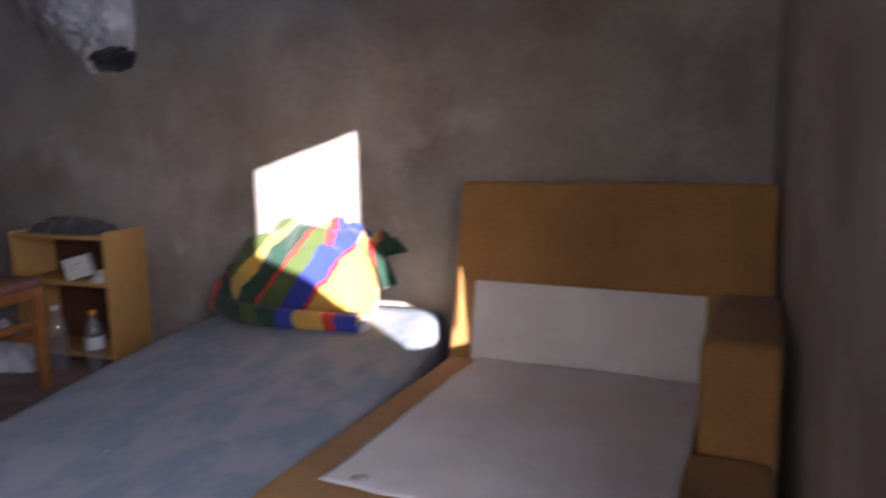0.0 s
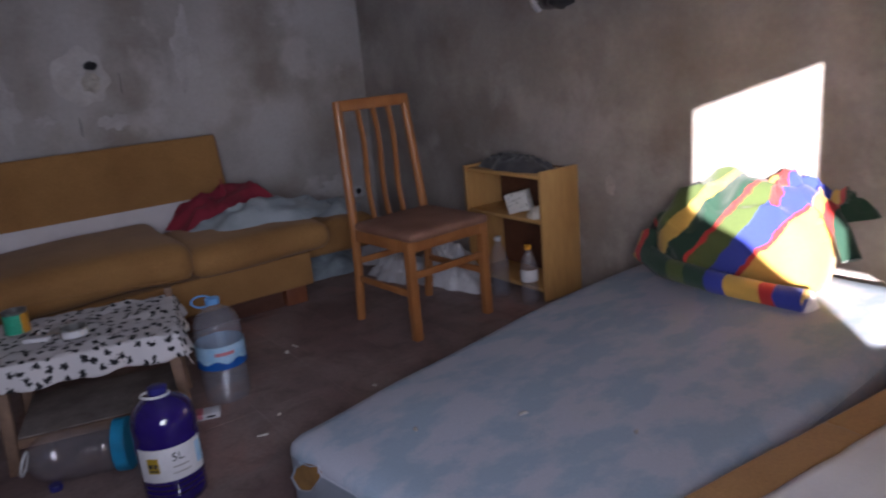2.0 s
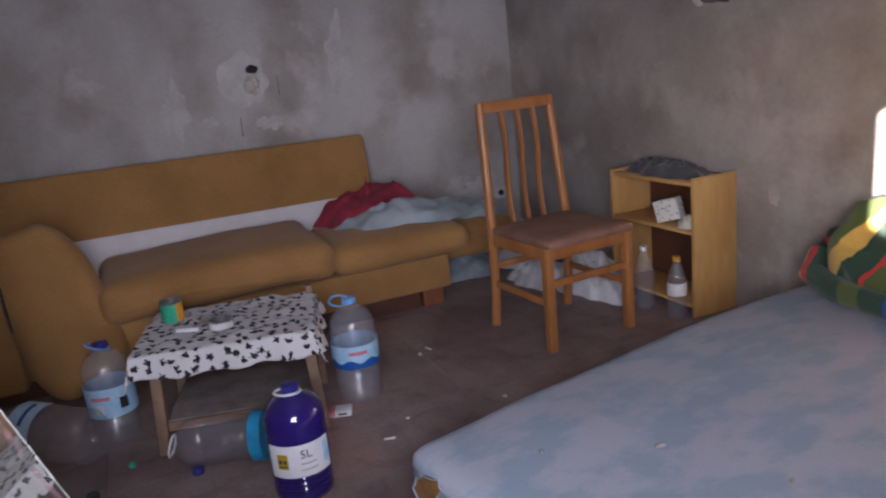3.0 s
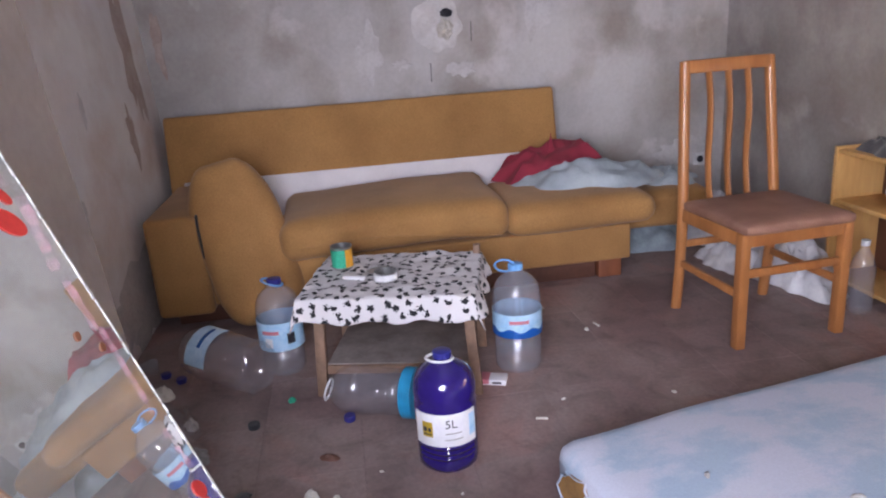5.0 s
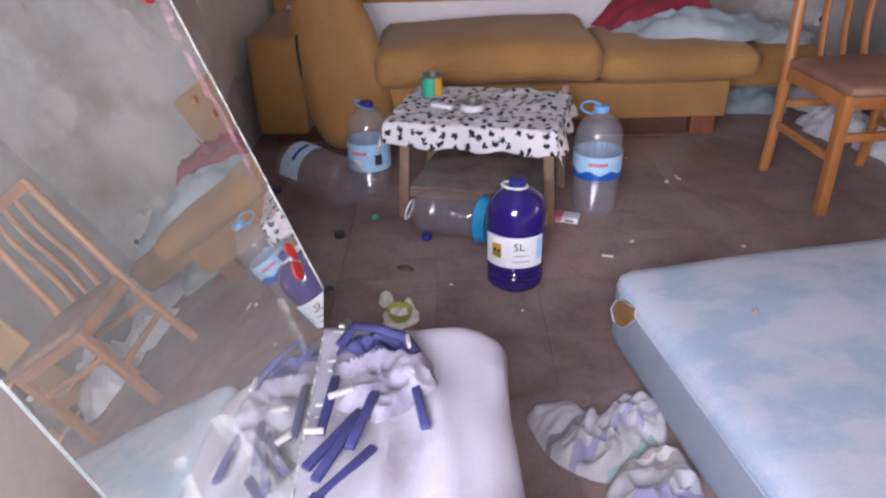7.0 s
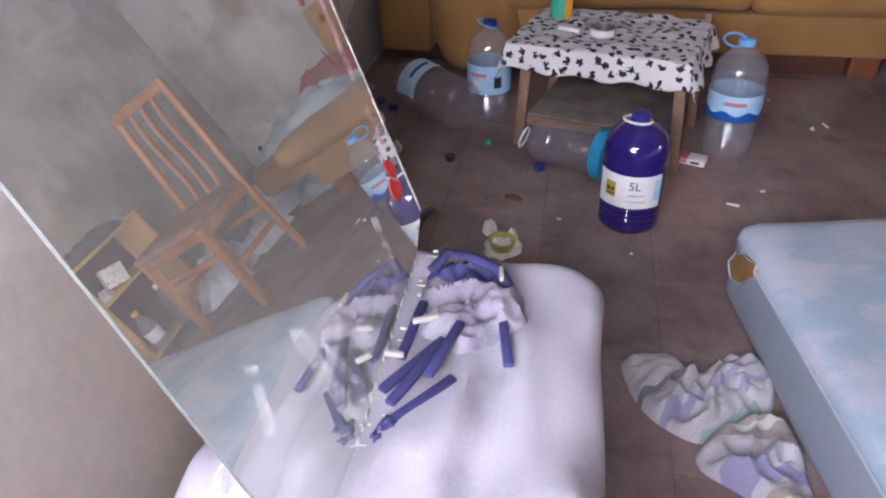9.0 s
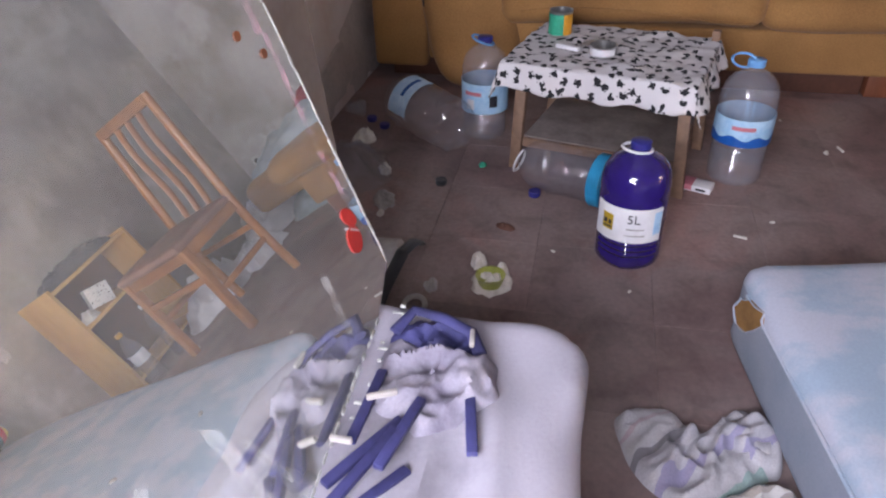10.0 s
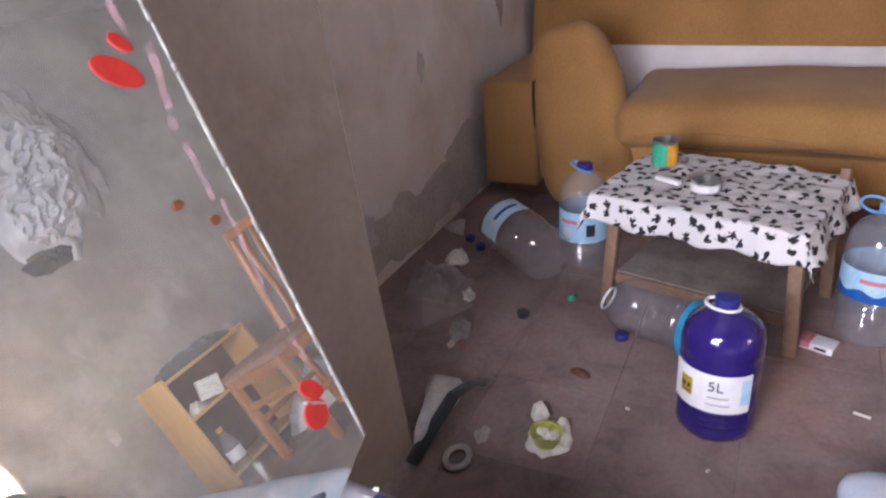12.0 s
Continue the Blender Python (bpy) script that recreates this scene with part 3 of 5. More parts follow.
part("seat_cushion", pillowed((0.53, -0.07, 0.262), (1.52, 0.62, 0.44), 0.07, 20, 0.012, 4, 1.0, None, 0.3, sag), M_VELOUR, sofa_long)
part("seat_cushion", pillowed((1.50, -0.05, 0.262), (2.19, 0.56, 0.40), 0.065, 16, 0.008, 4, 5.0), M_VELOUR, sofa_long)
part("seam", tube([(0.62 + 0.86 * k / 12, -0.076 + 0.006 * math.sin(k), 0.325 + 0.02 * math.sin(k * 0.4)) for k in range(13)], 0.003, 6), M_VELOUR, sofa_long)
lean = Matrix.Translation((1.0, 0.565, 0.02)) @ Matrix.Rotation(radians(-12), 4, "Y") @ Matrix.Rotation(radians(13), 4, "X")


def leaf_shape(v):
    k = 1 - 0.55 * max(0.0, (v.z - 0.42) / 0.30) ** 2 - 0.25 * max(0.0, (0.2 - v.z) / 0.2) ** 2
    return Vector((v.x, v.y * k, v.z))


solo("loose_cushion", pillowed((-0.075, -0.185, 0.0), (0.075, 0.185, 0.70), 0.07, 20, 0.012, 4, 9.0, lean, 0.0, leaf_shape), M_VELOUR, (0, 0, 0), "ochre velour cushion stood on end against the sofa", "cushion")
solo("loose_cushion", pillowed((-0.20, -0.27, 0.0), (0.20, 0.27, 0.18), 0.05, 14, 0.008, 4, 3.0), M_VELOUR, (0.50, 2.46, 0.135), "ochre velour cushion lying across bags beside the sofa", "cushion")
solo("rubbish_bag", heap(0.20, 0.26, 0.15, 4.0, ridge=0.02), M_GREYBAG, (0.46, 2.46, 0), "blue-grey plastic bag on the floor beside the sofa", "bag", "rubbish bags")
solo("cloth", heap(0.21, 0.29, 0.22, 3.3, power=2.4, ridge=0.03, freq=5.5), M_CRIMSON, (0.46, 1.97, 0.405), "crumpled crimson cloth on the sofa", "cloth")
solo("cloth", heap(0.24, 0.38, 0.09, 8.0, power=3, ridge=0.026, freq=7), M_GREYCLOTH, (0.66, 2.10, 0.405), "crumpled grey-blue cloth on the sofa", "cloth")
solo("cloth", heap(0.16, 0.20, 0.06, 18.0, power=3, ridge=0.02), M_GREYCLOTH, (0.44, 2.56, 0.325), "crumpled grey-blue cloth on the loose cushion", "cloth")
# black cable; beside the cushion it doubles as the shaded gap to the armrest
solo("cable", tube([(0.93, 0.318, 0.498), (0.985, 0.319, 0.492), (0.993, 0.320, 0.43), (0.993, 0.328, 0.32), (0.995, 0.390, 0.22), (0.998, 0.477, 0.087), (1.02, 0.51, 0.010), (1.10, 0.55, 0.006)], 0.006, 6), M_BLACK, (0, 0, 0), "thin black cable over the sofa, also drawing the dark gap by the cushion", "cable")

# ---- mattress ----
def on_bed(v):
    u = (v.y - 1.36) / 1.72
    left, right = 2.488 - 0.40 * u + 0.20 * u * abs(u) + 0.06 * max(0.0, (u - 0.6) / 0.4) ** 2, 3.342 + 0.01 * u - 0.05 * max(0.0, (u - 0.7) / 0.3) ** 2
    x = left + (right - left) * v.x
    lift = (0.02 * u + 0.10 * u * abs(u)) * (0.5 + 0.5 * min(1.0, 1.6 * v.x)) * max(0.0, min(1.0, v.z / 0.2))
    return Vector((x, v.y - 0.006 + 0.143 * v.x * (1 - u), v.z + lift))


bed = thing("mattress", (0, 0, 0), "pale blue patterned mattress with a torn corner, on the floor", "mattress")
bm = pillowed((0.0, 1.36, 0.0), (1.0, 3.10, 0.214), 0.045, 34, 0.0, 5, 0.0, None, 0.3, on_bed)
for v in bm.verts:
    v.co += Vector(noise.noise_vector(v.co * 4)) * 0.006
bm.normal_update()
# shaded band below the seam; faces towards the window keep the lighter cover
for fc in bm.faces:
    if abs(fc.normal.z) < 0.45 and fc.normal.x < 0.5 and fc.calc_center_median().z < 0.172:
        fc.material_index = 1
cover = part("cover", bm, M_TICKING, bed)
cover.data.materials.append(M_BANDSHADE)
for pts in ([on_bed(Vector((q, 1.36, 0.172))) + Vector((0, -0.001, 0)) for q in [k / 12 for k in range(1, 13)]], [on_bed(Vector((0.0, 1.40 + 1.62 * k / 20, 0.172))) + Vector((-0.001, 0, 0)) for k in range(21)], [on_bed(Vector((1.0, 1.40 + 1.62 * k / 20, 0.172))) + Vector((0.001, 0, 0)) for k in range(21)]):
    part("piping", tube(pts, 0.0035, 6), M_TICKING, cover)
rim = [(2.525, 0.118), (2.550, 0.158), (2.580, 0.178), (2.640, 0.192), (2.660, 0.176), (2.605, 0.112), (2.555, 0.094)]


def end_face(x, z, off):
    """A point on the foot end of the mattress, where its edge rounds off."""
    return Vector((x, 1.354 + 0.174 * (x - 2.49) + 0.045 - math.sqrt(0.045 ** 2 - max(0.0, z - 0.165) ** 2) - off, z))


bm = bmesh.new()
front = [bm.verts.new(end_face(x, z, 0.007)) for x, z in rim]
deep = [bm.verts.new(end_face(x, z, -0.03)) for x, z in rim]
bm.faces.new(front)
bm.faces.new(deep)
for k in range(len(rim)):
    bm.faces.new((front[k], front[(k + 1) % len(rim)], deep[(k + 1) % len(rim)], deep[k]))
part("foam", bm, M_FOAM, cover, "ochre foam showing through the tear")
bm = bmesh.new()
for k, (x, z) in enumerate(rim):
    x1, z1 = rim[(k + 1) % len(rim)]
    tube([end_face(x, z, 0.007), end_face((x + x1) / 2 + 0.002, (z + z1) / 2 - 0.002, 0.009), end_face(x1, z1, 0.007)], 0.0014 + 0.0014 * (k % 3 == 0), 5, bm)
part("torn_edge", bm, M_TICKING, cover, "frayed white edge of the tear")

bl = thing("blanket", (2.80, 2.965, 0.285), "rolled-up striped blanket, bright yellow, green, blue and red", "blanket")
bm = pillowed((-0.36, -0.12, 0.0), (0.30, 0.15, 0.29), 0.125, 44, 0.0, 3, 2.0, None, 0.3)
for v in bm.verts:
    q = v.co * 7
    v.co += Vector(noise.noise_vector(v.co * 3.0 + Vector((4, 1, 2)))) * 0.06
    v.co.z = max(0.0, v.co.z + 0.040 * (1 - 2 * abs(noise.noise(q))) * (v.co.z > 0.08) - 0.18 * max(0, -v.co.x - 0.12))
part("roll", bm, M_BLANKET, bl)
bm = heap(0.27, 0.13, 0.10, 5.0, power=1.8, ridge=0.065, freq=12)
for v in bm.verts:
    v.co += Vector((0.08, 0.03, 0.225 + 0.15 * v.co.x))
part("fold", bm, M_HEM, bl)
part("fold", tube([(-0.37, -0.04, 0.12), (-0.35, -0.11, 0.07), (-0.22, -0.15, 0.045), (0.0, -0.17, 0.04), (0.16, -0.175, 0.04), (0.29, -0.165, 0.042)], 0.042, 14, None, 0.9), M_HEM, bl)
part("fold", tube([(0.16, 0.02, 0.335), (0.27, -0.03, 0.30), (0.33, -0.06, 0.235), (0.37, -0.08, 0.165)], 0.030, 12, None, 0.7), M_HEM, bl)
bm = heap(0.20, 0.12, 0.15, 57.0, power=2.2, ridge=0.05, freq=9)
for v in bm.verts:
    v.co += Vector((-0.20, 0.05, 0.13))
part("fold", bm, M_DARKFOLD, bl)
bm = bmesh.new()
for k in range(12):
    tube([(0.285, -0.20 + 0.006 * k, 0.012 + 0.005 * k), (0.32, -0.205 + 0.006 * k, 0.006)], 0.0025, 4, bm)
part("fringe", bm, M_LINING, bl)
for k, (x, y, s) in enumerate(((2.52, 2.42, 0.03), (2.58, 2.60, 0.018), (2.86, 1.86, 0.016), (3.12, 1.98, 0.014), (2.72, 1.62, 0.012))):
    solo("dry_leaf", heap(s, s * 0.5, 0.006, 30.0 + k, 14, 4, ridge=0.003, freq=60), M_ASH, (x, y, 0.222 + 0.04 * (y - 1.36) / 1.7), "small dry brown leaf on the mattress", "leaf", "dry leaves", 40 * k)

solo("dry_leaf", heap(0.024, 0.012, 0.006, 37.0, 16, 5, ridge=0.006, freq=50), M_ASH, (3.55, 1.86, 0.271), "dry dark leaf on the stripped sofa seat", "leaf", "dry leaves", 20)

# ---- chair ----
def chair(at, turn):
    c = thing("dining_chair", at, "varnished brown wooden chair with a leatherette seat", "chair", "", turn)
    W, D = 0.40, 0.41
    lean = Matrix.Translation((0, D, 0.42)) @ Matrix.Rotation(radians(-5.7), 4, "X") @ Matrix.Translation((0, -D, -0.42))
    for x in (-W / 2, W / 2):
        part("leg", boxed((x - 0.018, 0.0, 0), (x + 0.018, 0.040, 0.425), 0.005), M_CHAIRWOOD, c)
        s = -1 if x > 0 else 1
        bm = bmesh.new()
        pts = []
        for k in range(15):
            z = 0.975 * k / 14
            y = D + (0.03 * ((0.42 - z) / 0.42) ** 2 if z < 0.42 else 0.10 * (z - 0.42))
            pts.append((x + s * 0.022 * max(0, z - 0.42) / 0.55, y, z))
        tube(pts, 0.021, 10, bm, 1.0)
        part("back_post", bm, M_CHAIRWOOD, c)
    part("top_rail", boxed((-W / 2 + 0.014, D - 0.018, 0.932), (W / 2 - 0.014, D + 0.019, 0.982), 0.008, 2, lean), M_CHAIRWOOD, c)
    for x in (-0.082, 0.0, 0.082):
        bm = bmesh.new()
        tube([(x, D + 0.10 * (z - 0.42) + 0.012 * math.sin((z - 0.44) * 12.6), z) for z in [0.44 + 0.5 * k / 14 for k in range(15)]], 0.019, 8, bm, 0.5)
        part("slat", bm, M_CHAIRWOOD, c)
    part("seat", pillowed((-0.215, -0.018, 0.418), (0.215, 0.395, 0.462), 0.02, 12, 0.002, 5, 0, None, 0.6), M_SEAT, c)
    for x in (-W / 2, W / 2):
        part("apron", boxed((x - 0.011, 0.03, 0.375), (x + 0.011, D, 0.425), 0.003), M_CHAIRWOOD, c)
        part("stretcher", boxed((x - 0.009, 0.03, 0.185), (x + 0.009, D + 0.005, 0.213), 0.004), M_CHAIRWOOD, c)
    part("apron", boxed((-W / 2 + 0.01, 0.008, 0.375), (W / 2 - 0.01, 0.03, 0.425), 0.003), M_CHAIRWOOD, c)
    part("apron", boxed((-W / 2 + 0.01, D - 0.02, 0.375), (W / 2 - 0.01, D, 0.425), 0.003), M_CHAIRWOOD, c)
    part("stretcher", boxed((-W / 2 + 0.01, 0.010, 0.262), (W / 2 - 0.01, 0.03, 0.292), 0.004), M_CHAIRWOOD, c)
    part("stretcher", boxed((-W / 2 + 0.01, D, 0.262), (W / 2 - 0.01, D + 0.018, 0.29), 0.004), M_CHAIRWOOD, c)
    return c


chair((1.775, 2.450, 0), 94)

# ---- shelf ----
sh = thing("shelf_unit", (1.29, 2.915, 0), "low open shelf unit of pine-coloured laminate board", "shelf")
for x in (0, 0.535):
    part("side_panel", boxed((x, 0, 0), (x + 0.018, 0.232, 0.60 if x else 0.592), 0.002), M_CHIP, sh)
for z in (0.04, 0.36, 0.565):
    part("shelf_board", boxed((0.018, 0.004, z), (0.535, 0.228, z + 0.016), 0.002), M_CHIP, sh)
part("back_panel", boxed((0.018, 0.222, 0.03), (0.535, 0.230, 0.585), 0.001), M_DARKWOOD, sh, "dark hardboard back")
bm = heap(0.25, 0.085, 0.055, 6.0, power=4, ridge=0.02, freq=14)
solo("jacket", bm, M_CHARCOAL, (1.57, 3.02, 0.581), "crumpled charcoal jacket on the shelf unit", "jacket")
crt = Matrix.Rotation(radians(-14), 4, "Y")
solo("carton", boxed((-0.055, -0.03, 0), (0.055, 0.03, 0.095), 0.003, 2, crt), M_CARTON, (1.63, 2.985, 0.388), "white carton with black print on the shelf", "carton", "", 25)
solo("tissue", heap(0.05, 0.04, 0.05, 11.0, 24, 10, ridge=0.02, freq=30), M_PAPER, (1.745, 2.97, 0.376), "crumpled white tissue on the shelf", "tissue", "crumpled tissues")

# ---- table ----
tb = thing("side_table", (1.625, 1.078, 0), "low worn wooden table with splayed legs", "table", "", 76)
for x in (-0.262, 0.262):
    for y in (-0.155, 0.21):
        bm = bmesh.new()
        q = box(bm, (-0.017, -0.014, 0), (0.017, 0.014, 0.345), 0.003)
        for v in bm.verts:
            v.co += Vector((x * (1 - 0.08 * v.co.z / 0.345), y, 0))
        part("leg", bm, M_TABLE, tb)
part("post", boxed((0.245, 0.205, 0.345), (0.27, 0.232, 0.40), 0.003), M_TABLE, tb, "worn end of a leg standing proud")
part("tabletop", boxed((-0.275, -0.19, 0.335), (0.275, 0.24, 0.358), 0.004), M_TABLE, tb)
part("lower_shelf", boxed((-0.24, -0.14, 0.095), (0.24, 0.20, 0.11), 0.002), M_DUSTY, tb, "dusty grey lower shelf")
part("rail", boxed((-0.25, -0.15, 0.075), (0.25, -0.135, 0.105), 0.002), M_TABLE, tb)
part("apron", boxed((-0.25, -0.165, 0.27), (0.25, -0.150, 0.335), 0.002), M_DARKWOOD, tb)

bm = bmesh.new()
NX, NY = 64, 52
grid = []
for j in range(NY + 1):
    row = []
    for i in range(NX + 1):
        x, y = -0.37 + 0.74 * i / NX, -0.285 + 0.56 * j / NY
        ox, oy = max(0, abs(x) - 0.288), max(0, -0.205 - y) + max(0, y - 0.25)
        o = math.hypot(ox, oy)
        px = math.copysign(min(abs(x), 0.288) + 0.30 * ox, x)
        py = max(-0.205 - 0.25 * max(0, -0.205 - y), min(0.25 + 0.2 * max(0, y - 0.25), y))
        fold = 0.012 * math.sin(34 * (x if oy > ox else y) + 2 * noise.noise(Vector((x * 6, y * 6, 1)))) * min(1, o / 0.06)
        z = 0.364 - 0.97 * o + 0.016 * max(0.0, noise.noise(Vector((x * 11, y * 11, 3)))) + 0.006 * noise.noise(Vector((x * 30, y * 30, 5)))
        if oy >= ox:
            py += -fold if y < 0 else fold
        else:
            px += fold if x > 0 else -fold
        row.append(bm.verts.new((px, py, z)))
    grid.append(row)
for j in range(NY):
    for i in range(NX):
        bm.faces.new((grid[j][i], grid[j][i + 1], grid[j + 1][i + 1], grid[j + 1][i]))
spot = {v: (0.74 * i / NX, 0.56 * j / NY) for j, row in enumerate(grid) for i, v in enumerate(row)}
weave = bm.loops.layers.uv.new("weave")
for f in bm.faces:
    for lp in f.loops:
        lp[weave].uv = spot[lp.vert]
cloth = part("tablecloth", bm, M_PRINT)
so = cloth.modifiers.new("thick", "SOLIDIFY")
so.thickness = 0.002
cloth.matrix_world = pose(1.622, 1.064, 0.002, 0, 0, 76)
tagged(cloth, "white cotton tablecloth printed with black flowers", "tablecloth")

can = thing("food_can", (1.475, 0.895, 0.368), "opened food can with a green label on the table", "can")
part("body", lathe([(0, 0), (0.036, 0), (0.037, 0.004), (0.037, 0.078), (0.0385, 0.081), (0.036, 0.081), (0.035, 0.02), (0, 0.02)], 28), M_TIN, can)
part("label", arc_wrap(0.0385, 0.008, 0.072, -120, 18, 20), M_GREEN, can, "green paper label")
part("label", arc_wrap(0.0385, 0.008, 0.072, 18, 75, 12), M_ORANGE, can, "orange picture on the label")
ash = thing("tin_ashtray", (1.66, 1.035, 0.368), "shallow tin used as an ashtray on the table", "tin")
part("body", lathe([(0, 0), (0.039, 0), (0.040, 0.003), (0.040, 0.030), (0.042, 0.032), (0.039, 0.032), (0.038, 0.006), (0, 0.006)], 28), M_TIN, ash)
part("label", arc_wrap(0.0415, 0.006, 0.026, -70, 60, 16), M_LABEL, ash, "white label with dark print")
part("ash", heap(0.03, 0.03, 0.01, 3.0, 20, 6, ridge=0.006, freq=60), M_ASH, ash)
solo("tin_plate", lathe([(0, 0), (0.037, 0), (0.038, 0.004), (0.035, 0.004), (0.034, 0.002), (0, 0.002)], 24, pose(0, 0, 0, 6, 0, 0)), M_TIN, (1.565, 1.01, 0.372), "dull tin lid on the table", "lid")
solo("lighter", boxed((-0.04, -0.011, 0), (0.04, 0.011, 0.014), 0.004), M_LABEL, (1.625, 0.93, 0.370), "pale plastic lighter on the table", "lighter", "", 60)

# ---- bottles ----
def big_bottle(at, label, body, height, r, cap, handle, tilt=None, turn=0.0, water=0.0, rise=0.012, dent=0.0):
    b = thing("water_bottle", at, label, "bottle", "large plastic bottles", turn)
    if tilt is not None:
        b.matrix_world = pose(*at, 0, 0, 0) @ tilt
    h = height
    prof = [(0.0, 0.012), (r * 0.6, 0.004), (r * 0.86, 0.0), (r * 0.97, 0.012)]
    for k in range(6):
        z = 0.03 + 0.016 * k
        prof += [(r * 0.97, z), (r * 0.93, z + 0.008)]
    prof += [(r, 0.13), (r * 0.975, 0.14), (r, 0.15)]
    prof += [(r, h * 0.58), (r * 0.975, h * 0.605), (r, h * 0.63), (r, h * 0.67), (r * 0.985, h * 0.725), (r * 0.93, h * 0.78), (r * 0.82, h * 0.83), (r * 0.63, h * 0.875), (r * 0.42, h * 0.905), (0.024, h * 0.925), (0.022, h * 0.955)]
    def wall(a, z):
        k = 1 - 0.03 * abs(math.sin(3 * a)) - 0.012 * abs(math.sin(8 * a)) * (z < 0.13)
        if dent:
            k -= dent * abs(noise.noise(Vector((2.2 * math.cos(a), 2.2 * math.sin(a), z * 22 + at[0] * 9)))) + 0.4 * dent * noise.noise(Vector((6 * math.cos(a), 6 * math.sin(a), z * 50)))
        return k

    fine = []
    for (r0, z0_), (r1, z1_) in zip(prof, prof[1:]):
        steps = max(1, int((z1_ - z0_) / 0.012)) if dent else 1
        fine += [(r0 + (r1 - r0) * q / steps, z0_ + (z1_ - z0_) * q / steps) for q in range(steps)]
    part("body", lathe(fine + [prof[-1]], 44, None, None, wall), body, b)
    if cap is not None:
        part("cap", lathe([(0.0255, h * 0.945), (0.0255, h * 0.995), (0.023, h), (0, h)], 24), cap, b)
    if handle is not None:
        pts = [(0.027 * math.sin(a), -0.008 + 0.036 * math.cos(a), h * 0.925 + rise * (1 - math.cos(a))) for a in [2 * math.pi * k / 24 for k in range(25)]]
        if rise > 0.015:
            pts = [(0.004 * math.sin(a), -0.036 + 0.034 * math.cos(a), h * 0.975 + rise * math.sin(a)) for a in [2 * math.pi * k / 24 for k in range(25)]]
        part("handle", tube(pts, 0.0045, 6, None, 0.8), handle, b)
    if water:
        w = part("water", lathe([(0, 0.014), (r * 0.9, 0.016), (r * 0.955, 0.13), (r * 0.955, water), (0, water)], 32), M_WATER, b)
    return b


# clear bottle beside the table, half full
bt = big_bottle((1.668, 1.476, 0), "clear plastic water bottle with a blue label, half full", M_PETBLUE, 0.378, 0.086, M_SKY, M_SKY, None, -20, 0.222, 0.022)
lb = part("label", arc_wrap(0.0862, 0.134, 0.218, -180, 179, 48), M_LABELBLUE, bt, "pale blue label")
part("wave", arc_wrap(0.0869, 0.134, 0.160, -180, 179, 48, 0.007), M_BLUEINK, lb, "dark blue wave on the label")
part("print", arc_wrap(0.0869, 0.186, 0.198, -12, 34, 14), M_PINKINK, lb)
# clear bottle between sofa and table
bt = big_bottle((1.458, 0.646, 0), "clear plastic water bottle with a pale blue label and navy cap", M_PETBLUE, 0.35, 0.080, M_NAVY, M_SKY, None, -10, 0.22)
lb = part("label", arc_wrap(0.0815, 0.10, 0.205, -180, 179, 48), M_LABELBLUE, bt, "pale blue label with red print")
part("print", arc_wrap(0.0825, 0.165, 0.178, -35, 10, 12), M_PINKINK, lb)
part("print", arc_wrap(0.0825, 0.115, 0.150, -28, -8, 8), M_LABEL, lb)
part("print", arc_wrap(0.0825, 0.125, 0.165, 30, 50, 8), M_INK, lb)
# violet cleaning liquid
bt = big_bottle((2.178, 1.143, 0), "five-litre bottle of violet-blue liquid with a white label", M_VIOLET, 0.333, 0.089, M_NAVY, M_WHITE, None, -12, 0.0, 0.002)
lb = part("label", arc_wrap(0.0908, 0.090, 0.186, -58, 62, 28), M_LABEL, bt, "white paper label")
part("emblem", arc_wrap(0.0918, 0.118, 0.162, -40, -20, 8), M_GOLD, lb, "ochre square emblem")
part("print", arc_wrap(0.0924, 0.124, 0.128, -38, -22, 6), M_INK, lb)
part("print", arc_wrap(0.0924, 0.134, 0.146, -38, -31, 4), M_INK, lb)
part("print", arc_wrap(0.0924, 0.134, 0.146, -28, -23, 4), M_INK, lb)
part("emblem", arc_wrap(0.0918, 0.112, 0.174, 46, 60, 8), M_LABELBLUE, lb, "pale blue picture")
part("print", arc_wrap(0.0918, 0.128, 0.1315, 2, 30, 8), M_ASH, lb)
part("print", arc_wrap(0.0918, 0.110, 0.113, 0, 32, 8), M_ASH, lb)
a5 = radians(12)
lettering("5L", 0.034, M_INK, "writing", lb, Matrix.Translation((0.0926 * math.cos(a5), 0.0926 * math.sin(a5), 0.158)) @ Matrix.Rotation(a5 + math.pi / 2, 4, "Z") @ Matrix.Rotation(math.pi / 2, 4, "X"))
# empty bottles lying down
way = Vector((-0.63, -0.77, 0.05))
tilt = way.to_track_quat("Z", "Y").to_matrix().to_4x4()
bt = big_bottle((1.655, 0.585, 0.098), "empty clear plastic bottle lying on the floor by the wall", M_PET, 0.385, 0.096, None, None, tilt, dent=0.14)
lb = part("label", arc_wrap(0.0975, 0.17, 0.265, 0, 110, 24), M_PALELABEL, bt, "pale blue label")
part("print", arc_wrap(0.0985, 0.205, 0.22, 40, 95, 14), M_BLUEINK, lb)
way = Vector((-0.42, -0.90, -0.02))
tilt = way.to_track_quat("Z", "Y").to_matrix().to_4x4()
bt = big_bottle((1.93, 1.085, 0.080), "empty clear plastic bottle lying under the table", M_PET, 0.315, 0.078, None, M_WHITE, tilt, dent=0.08)
part("base_band", arc_wrap(0.0800, 0.0, 0.035, -180, 179, 40), M_CYAN, bt, "cyan band round the base")
